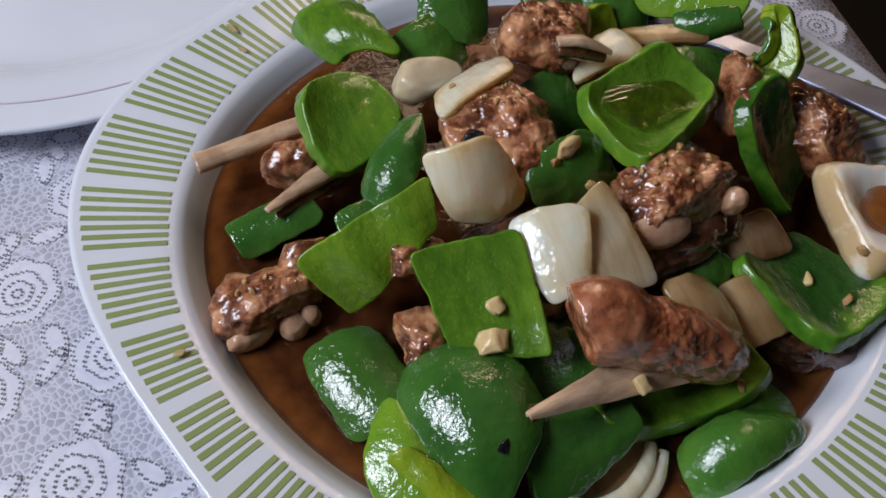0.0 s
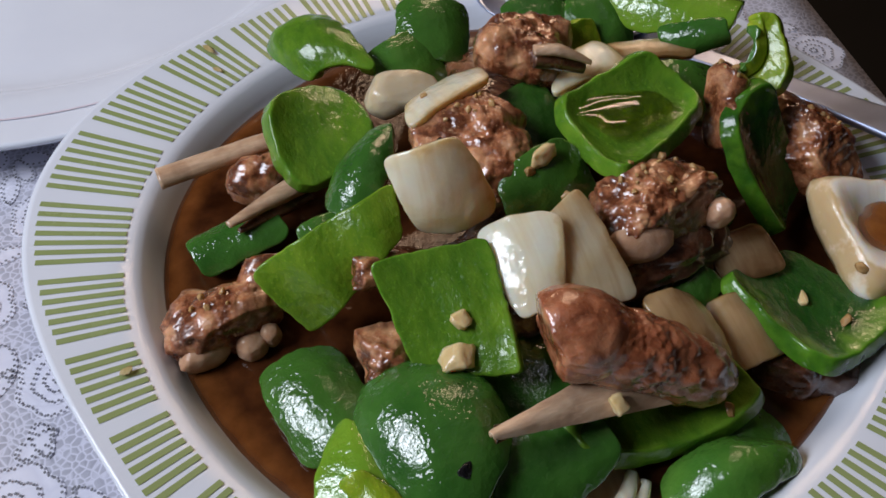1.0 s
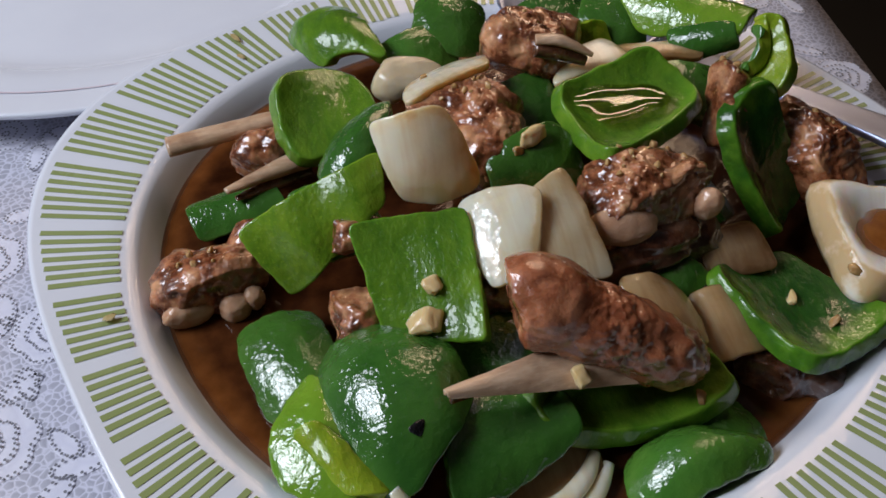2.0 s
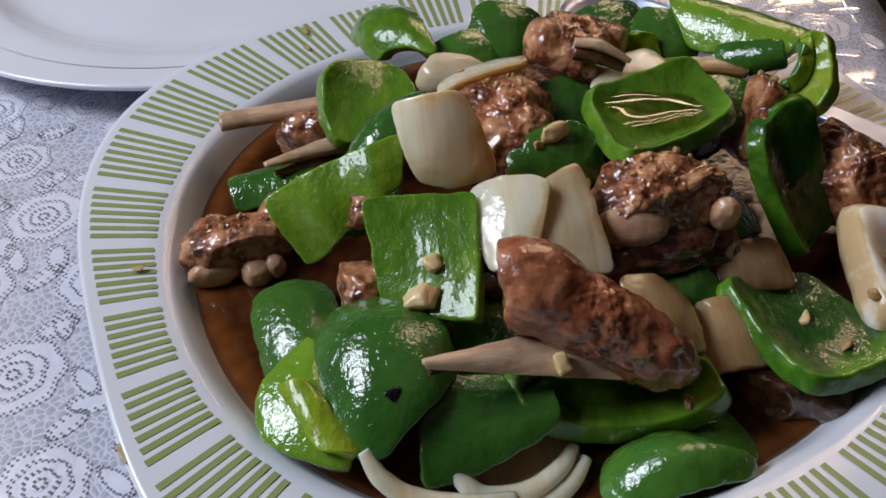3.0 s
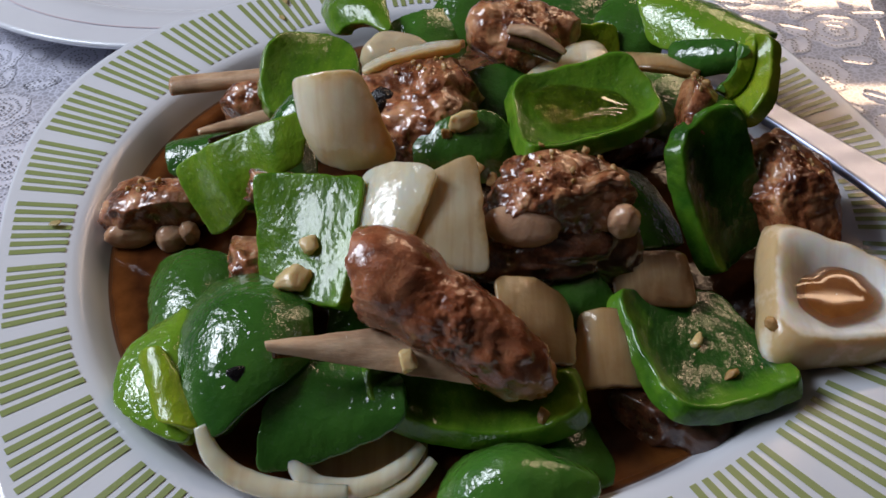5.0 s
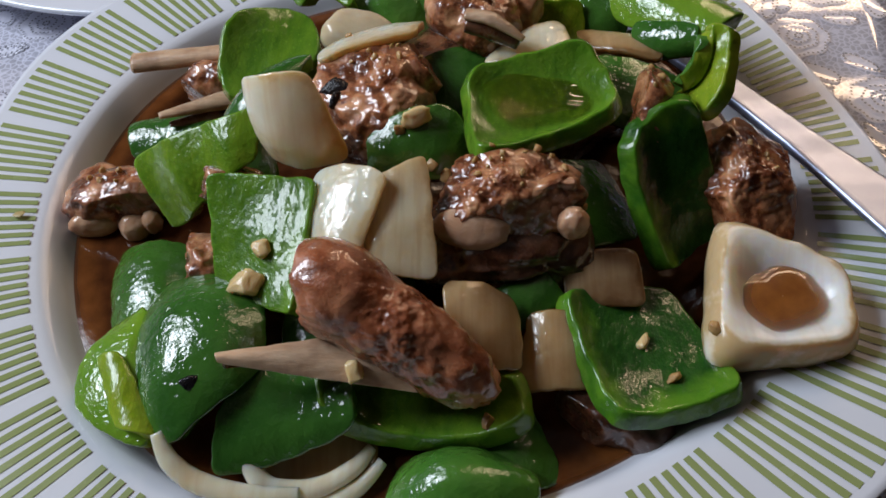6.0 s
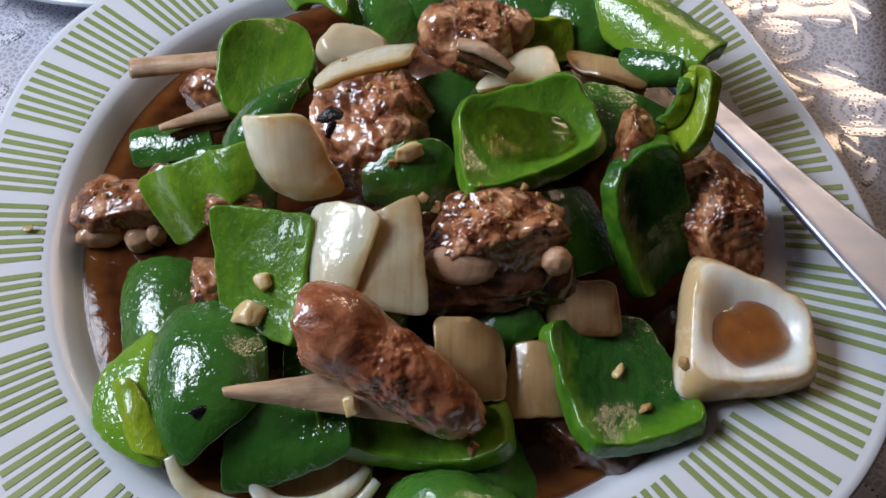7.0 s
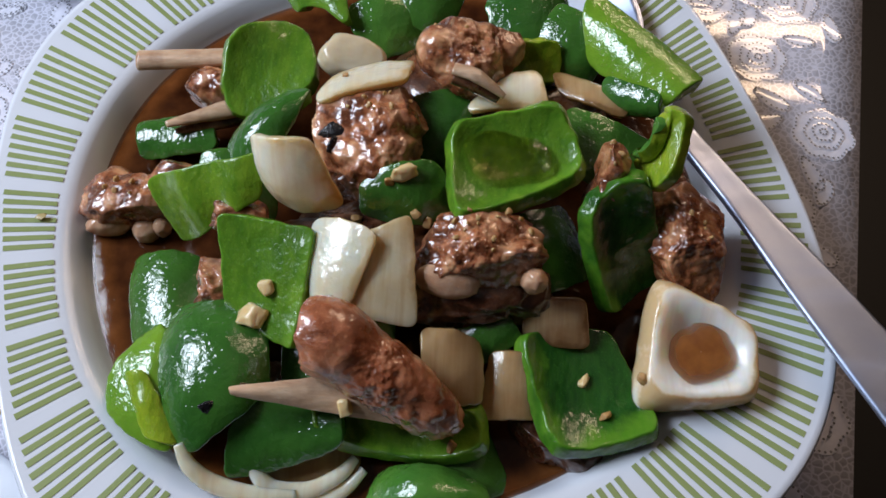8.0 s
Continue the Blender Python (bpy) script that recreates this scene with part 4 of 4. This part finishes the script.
for label, line, radii, sq, seed in (
    ("onion layer curled along the front edge", [(-0.0756, -0.0970, 0.0300), (-0.0719, -0.1027, 0.0260), (-0.0649, -0.1065, 0.0225), (-0.0534, -0.1086, 0.0205), (-0.0421, -0.1080, 0.0195)], [0.0018, 0.0032, 0.0036, 0.0034, 0.0020], 0.6, 21),
    ("inner rim of an onion cup at the front", [(-0.0563, -0.0990, 0.0230), (-0.0503, -0.1058, 0.0190), (-0.0392, -0.1061, 0.0180), (-0.0303, -0.1015, 0.0185), (-0.0257, -0.0965, 0.0195)], [0.0026, 0.0036, 0.0034, 0.0030, 0.0018], 0.7, 22),
    ("outer onion layer around the cup", [(-0.0537, -0.1090, 0.0170), (-0.0407, -0.1105, 0.0160), (-0.0295, -0.1060, 0.0165), (-0.0232, -0.0995, 0.0180)], [0.0018, 0.0030, 0.0028, 0.0018], 0.8, 23),
):
    v, f = spline_tube(line, [0.78 * r for r in radii], sq, 14, seed)
    tagged(new("onion_piece", mesh_of("onion_piece", v, f, ONION, edge=[0.6] * len(v))), label, "onion", "onion pieces")
onion("thin curved onion layer inside the cup", ((-0.0570, -0.0930, 0.0255), (-0.0248, -0.0935, 0.0215), (-0.0255, -0.1045, 0.0178), (-0.0530, -0.1065, 0.0180)), TAN_ONION, arch=(-0.0030, -0.0005), bow=(0, 0, 0.12, 0), seed=11, thick=0.0018, square=4.0)
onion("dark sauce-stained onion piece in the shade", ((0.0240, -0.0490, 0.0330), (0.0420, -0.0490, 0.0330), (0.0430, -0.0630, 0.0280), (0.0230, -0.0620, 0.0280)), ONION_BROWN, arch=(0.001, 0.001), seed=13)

# pork
m = pork("braised pork piece with fat at the gravy's edge")
blob(m, (((-0.1085, -0.0150, 0.0225), (0.034, 0.024, 0.017), (8, -8, 10)), ((-0.0915, -0.0020, 0.0285), (0.026, 0.012, 0.012), (0, -12, 38)), ((-0.1160, -0.0070, 0.0215), (0.015, 0.016, 0.012), (0, 0, 20))), MEAT, 1)
chunk(m, "fat", (-0.1165, -0.0195, 0.0180), (0, 10, 10), (0.015, 0.008, 0.009), FAT, 3, 0.95, level=4, facets=0, amp=0.04, label="pale fat")
chunk(m, "fat", (-0.1035, -0.0215, 0.0175), (0, 0, 0), (0.009, 0.008, 0.009), FAT, 4, 0.95, level=4, facets=0, amp=0.04, label="pale fat")
chunk(m, "fat", (-0.0978, -0.0208, 0.0190), (0, 0, 30), (0.006, 0.006, 0.008), FAT, 22, 0.95, level=4, facets=0, amp=0.04, label="pale fat")
m = pork("glazed pork piece with a charred spot")
blob(m, (((-0.0310, 0.0008, 0.0475), (0.040, 0.028, 0.029), (10, 0, 14)), ((-0.0210, -0.0100, 0.0440), (0.028, 0.022, 0.024), (0, 0, 10)), ((-0.0145, 0.0060, 0.0490), (0.014, 0.018, 0.020), (0, 10, 0))), MEAT, 5)
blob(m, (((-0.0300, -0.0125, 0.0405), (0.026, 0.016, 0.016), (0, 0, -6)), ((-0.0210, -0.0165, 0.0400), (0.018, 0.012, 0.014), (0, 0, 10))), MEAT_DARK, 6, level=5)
chunk(m, "char", (-0.0382, -0.0040, resting(-0.0382, -0.0040) + 0.0003), (25, -20, 20), (0.0080, 0.0050, 0.0018), CHAR, 7, 0.8, level=4, label="black charred spot")
chunk(m, "char", (-0.0375, -0.0085, resting(-0.0375, -0.0085) + 0.0003), (45, -20, 70), (0.0070, 0.0030, 0.0016), CHAR, 24, 0.8, level=3, label="black charred spot")
m = pork("shredded pork piece with bone at the back")
blob(m, (((0.0030, 0.0310, 0.0510), (0.026, 0.026, 0.026), (0, 5, -10)), ((0.0170, 0.0360, 0.0470), (0.020, 0.020, 0.020), (0, 0, 0)), ((-0.0055, 0.0280, 0.0520), (0.014, 0.016, 0.022), (0, -10, 0)), ((0.0040, 0.0220, 0.0500), (0.022, 0.014, 0.018), (0, 0, 0))), MEAT, 8)
v, f = spline_tube([(-0.0005, 0.0150, 0.0625), (0.0070, 0.0125, 0.0620), (0.0155, 0.0082, 0.0580)], [0.0022, 0.0026, 0.0010], 0.6, 12, 1)
part("bone", mesh_of("bone", v, f, BONE), m, "pale rib bone")
# A darker strip just below the bone.
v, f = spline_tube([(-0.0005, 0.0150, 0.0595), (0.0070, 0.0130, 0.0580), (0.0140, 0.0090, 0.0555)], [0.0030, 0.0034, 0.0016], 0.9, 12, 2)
part("meat", mesh_of("meat", v, f, MEAT_DARK), m, "dark strip under the bone")
m = pork("thick pork piece with white cartilage")
blob(m, (((0.0060, -0.0420, 0.0420), (0.036, 0.026, 0.026), (24, 4, -3)), ((0.0215, -0.0455, 0.0450), (0.017, 0.020, 0.021), (10, 0, 0)), ((0.0100, -0.0345, 0.0480), (0.036, 0.015, 0.014), (0, 4, -4)), ((-0.0060, -0.0370, 0.0470), (0.014, 0.016, 0.015), (0, 0, 0))), MEAT, 9)
# Underside shade put into the colour: a darker lump of the same meat.
chunk(m, "meat", (0.0080, -0.0470, 0.0330), (16, 4, -3), (0.042, 0.028, 0.018), MEAT_DARK, 25, 0.7, label="underside with its shade in a darker tone")
chunk(m, "cartilage", (-0.0004, -0.0502, 0.0452), (48, 4, -8), (0.0195, 0.0105, 0.0068), FAT, 10, 0.98, level=4, amp=0.03, facets=0, label="pale cartilage")
chunk(m, "cartilage", (0.0252, -0.0490, 0.0445), (20, 0, 0), (0.0080, 0.0075, 0.0120), FAT, 11, 0.95, amp=0.05, level=4, facets=0, label="pale cartilage")
m = pork("large rib piece with its bone sticking out")
blob(m, (((-0.0205, -0.0775, 0.0450), (0.056, 0.020, 0.021), (8, 22, -27)), ((-0.0315, -0.0720, 0.0505), (0.027, 0.022, 0.023), (10, 12, -20)), ((-0.0080, -0.0850, 0.0385), (0.024, 0.015, 0.017), (0, 30, -30))), MEAT_RIB, 12, amp=0.0013, fine=0.0008, cuts=1)
v, f, e = whole(((-0.0598, -0.0840, 0.0440), (-0.0060, -0.0760, 0.0400), (-0.0030, -0.0905, 0.0325), (-0.0590, -0.0862, 0.0428)), arch=(0.0004, 0.0012), bow=(0.10, 0, 0.10, 0), thick=0.0015, square=16, seed=31, rough=0.0008)
part("bone", mesh_of("bone", v, f, BONE), m, "pale flat rib bone")
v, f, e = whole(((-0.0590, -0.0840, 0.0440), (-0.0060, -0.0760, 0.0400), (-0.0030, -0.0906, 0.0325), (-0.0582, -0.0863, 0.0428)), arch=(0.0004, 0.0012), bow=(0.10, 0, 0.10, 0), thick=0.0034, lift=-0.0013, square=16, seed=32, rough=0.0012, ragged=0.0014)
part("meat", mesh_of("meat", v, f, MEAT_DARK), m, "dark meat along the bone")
m = pork("narrow upright pork piece")
blob(m, (((0.0488, -0.0140, 0.0540), (0.011, 0.014, 0.020), (20, 0, 10)), ((0.0462, -0.0215, 0.0450), (0.012, 0.018, 0.022), (20, 0, -10))), MEAT, 13, level=5)
m = pork("rounded pork piece against the spoon")
blob(m, (((0.0730, -0.0290, 0.0330), (0.028, 0.036, 0.030), (20, 0, 10)), ((0.0770, -0.0200, 0.0370), (0.018, 0.020, 0.018), (0, 0, 0)), ((0.0760, -0.0400, 0.0290), (0.016, 0.016, 0.020), (0, 0, 0))), MEAT, 14)
m = pork("pork piece with two bare rib bones in gravy")
for i, (a, b, ra, rb) in enumerate((((-0.1150, 0.0420, 0.0300), (-0.0780, 0.0430, 0.0320), 0.0042, 0.0036), ((-0.0995, 0.0132, 0.0312), (-0.0740, 0.0240, 0.0290), 0.0012, 0.0046))):
    mid = [(p + q) / 2 for p, q in zip(a, b)]
    v, f = spline_tube([a, mid, b], [ra, (ra + rb) / 2, rb], 0.70, 14, i + 5)
    part("bone", mesh_of("bone", v, f, BONE), m, "bare rib bone")
# A darker strip just below the lower bone.
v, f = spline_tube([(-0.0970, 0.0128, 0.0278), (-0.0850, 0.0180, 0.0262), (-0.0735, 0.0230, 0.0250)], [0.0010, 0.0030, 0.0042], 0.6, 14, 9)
part("meat", mesh_of("meat", v, f, MEAT_DARK), m, "dark strip under the bone")
blob(m, (((-0.0880, 0.0310, 0.0275), (0.018, 0.016, 0.016), (0, -15, 20)), ((-0.0800, 0.0300, 0.0300), (0.018, 0.012, 0.014), (0, -15, 10))), MEAT, 15, level=5)
m = pork("dark pork piece lying in the gravy")
blob(m, (((0.0290, -0.0870, 0.0175), (0.022, 0.016, 0.016), (0, 4, -22)), ((0.0410, -0.0915, 0.0155), (0.018, 0.013, 0.013), (0, 4, -22))), MEAT_DARK, 16, level=5)
m = pork("small pork piece behind the pepper square")
blob(m, (((-0.0700, -0.0290, 0.0430), (0.014, 0.010, 0.010), (0, 0, -5)), ((-0.0620, -0.0270, 0.0400), (0.014, 0.010, 0.012), (0, 0, -5))), MEAT, 17, level=5, amp=0.0010)
m = pork("pork piece under the pepper square")
blob(m, (((-0.0720, -0.0460, 0.0300), (0.013, 0.024, 0.018), (20, 0, 10)), ((-0.0740, -0.0540, 0.0250), (0.012, 0.016, 0.016), (0, 0, 10))), MEAT, 18, level=5)
# Dark filler lumps added inside the pile to carry the pieces above.
m = pork("dark filler lump deep in the pile")
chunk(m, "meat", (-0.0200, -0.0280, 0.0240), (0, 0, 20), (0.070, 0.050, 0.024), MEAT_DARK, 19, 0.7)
m = pork("dark filler lump beneath the peppers")
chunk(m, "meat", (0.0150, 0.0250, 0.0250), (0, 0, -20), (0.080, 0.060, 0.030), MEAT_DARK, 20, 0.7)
m = pork("dark filler lump beneath the front peppers")
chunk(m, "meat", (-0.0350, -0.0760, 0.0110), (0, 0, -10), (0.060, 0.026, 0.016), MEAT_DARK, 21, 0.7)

# garlic
v, f = lump((0.024, 0.015, 0.015), 0.95, 40, amp=0.03, fine=0.0, level=4, taper=0.15)
ob = tagged(new("garlic_clove", mesh_of("garlic_clove", v, f, CLOVE)), "whole cream garlic clove lying behind the meat", "garlic")
ob.matrix_world = pose(-0.0360, 0.0350, 0.0430, 0, -5, -8)
for label, x, y, turn, dims, mat, seed in (
    ("small golden garlic bit on the pepper", -0.0535, -0.0540, (30, 0, 20), (0.0046, 0.0052, 0.0036), GARLIC, 41),
    ("golden garlic chunk on the pepper's edge", -0.0573, -0.0607, (20, -10, -20), (0.0088, 0.0075, 0.0065), GARLIC, 42),
    ("golden garlic bit on the rib bone", -0.0277, -0.0878, (30, 0, 10), (0.0045, 0.0056, 0.0040), GARLIC, 43),
    ("golden garlic bit beside the meat", -0.0145, -0.0190, (0, -10, 20), (0.0085, 0.0055, 0.0050), GARLIC, 44),
    ("tiny garlic bit in the cupped pepper", 0.0413, -0.0728, (0, 0, 60), (0.0044, 0.0028, 0.0022), GARLIC, 45),
):
    bit(label, (x, y, resting(x, y) + dims[2] * 0.3), turn, dims, mat, seed)

# gravy held in the cups
pool("gravy_pool", (0.0755, -0.0650, 0.0332), 0.0106, 0.0110, 1, "brown gravy in the onion cup", FILM)
pool("gravy_pool", (0.0165, -0.0110, 0.0548), 0.0130, 0.0100, 2, "brown gravy in the pepper cup", THIN_FILM)

# minced garlic and crumbs
CRUMB = plain("browned_garlic_crumb", (0.36, 0.19, 0.07), (0.58, 0.37, 0.16), 200, 0.25, 0.0006, 0.3)


def scattered():
    """Crumbs on the meats and round the onions, thickest on the middle of the pile."""
    pick = random.Random(11)
    spots = [(-0.0300, -0.0240), (-0.0345, -0.0310), (-0.0560, -0.0310), (-0.0107, -0.0283), (-0.0072, -0.0296), (-0.0190, -0.0212), (0.0171, -0.0300),
             (0.0471, -0.0836), (0.0026, -0.0944), (0.0574, -0.0740)]
    spots = [(x, y, pick.uniform(0.0030, 0.0044)) for x, y in spots]
    for cx, cy, spread, count in ((0.008, -0.036, 0.014, 14), (-0.026, 0.006, 0.012, 9), (0.004, 0.032, 0.012, 6), (-0.108, -0.012, 0.010, 5), (0.048, -0.014, 0.005, 5), (0.074, -0.028, 0.010, 4)):
        spots += [(cx + pick.gauss(0, spread * 0.6), cy + pick.gauss(0, spread * 0.4), pick.uniform(0.0013, 0.0027)) for _ in range(count)]
    return spots


for k, (x, y, size, z) in enumerate([(x, y, size, resting(x, y) + size * 0.12) for x, y, size in scattered()]):
    bit("browned minced garlic crumb stuck to the food", (x, y, z), (k * 37, k * 19, k * 53), (size, size * 0.8, size * 0.65), CRUMB, 60 + k, "garlic_crumb")
v, f = lump((0.0050, 0.0036, 0.0012), 0.9, 80, level=3)
ob = tagged(new("char_fleck", mesh_of("char_fleck", v, f, CHAR)), "black charred fleck on the domed pepper", "char")
ob.matrix_world = pose(-0.0668, -0.0880, 0.0378, 35, 5, 30)

# stains on the rim
STAIN = plain("dried_gravy", (0.40, 0.29, 0.11), (0.55, 0.45, 0.24), 300, 0.2)
for x, y, z, a, b, turn in ((-0.0858, 0.1065, 0.0264, 0.0060, 0.0020, 110), (-0.1364, -0.0215, 0.0254, 0.0034, 0.0022, 10), (-0.0853, 0.0950, 0.0250, 0.0040, 0.0018, 120), (-0.1322, -0.0855, 0.0262, 0.0070, 0.0016, 115)):
    v, f = lump((a, b, 0.00016), 0.9, int(x * -1000), amp=0.2, level=3)
    ob = tagged(new("gravy_spot", mesh_of("gravy_spot", v, f, STAIN)), "small dried gravy spot on the striped rim", "stain")
    ob.matrix_world = pose(x, y, z, 0, 0, turn)
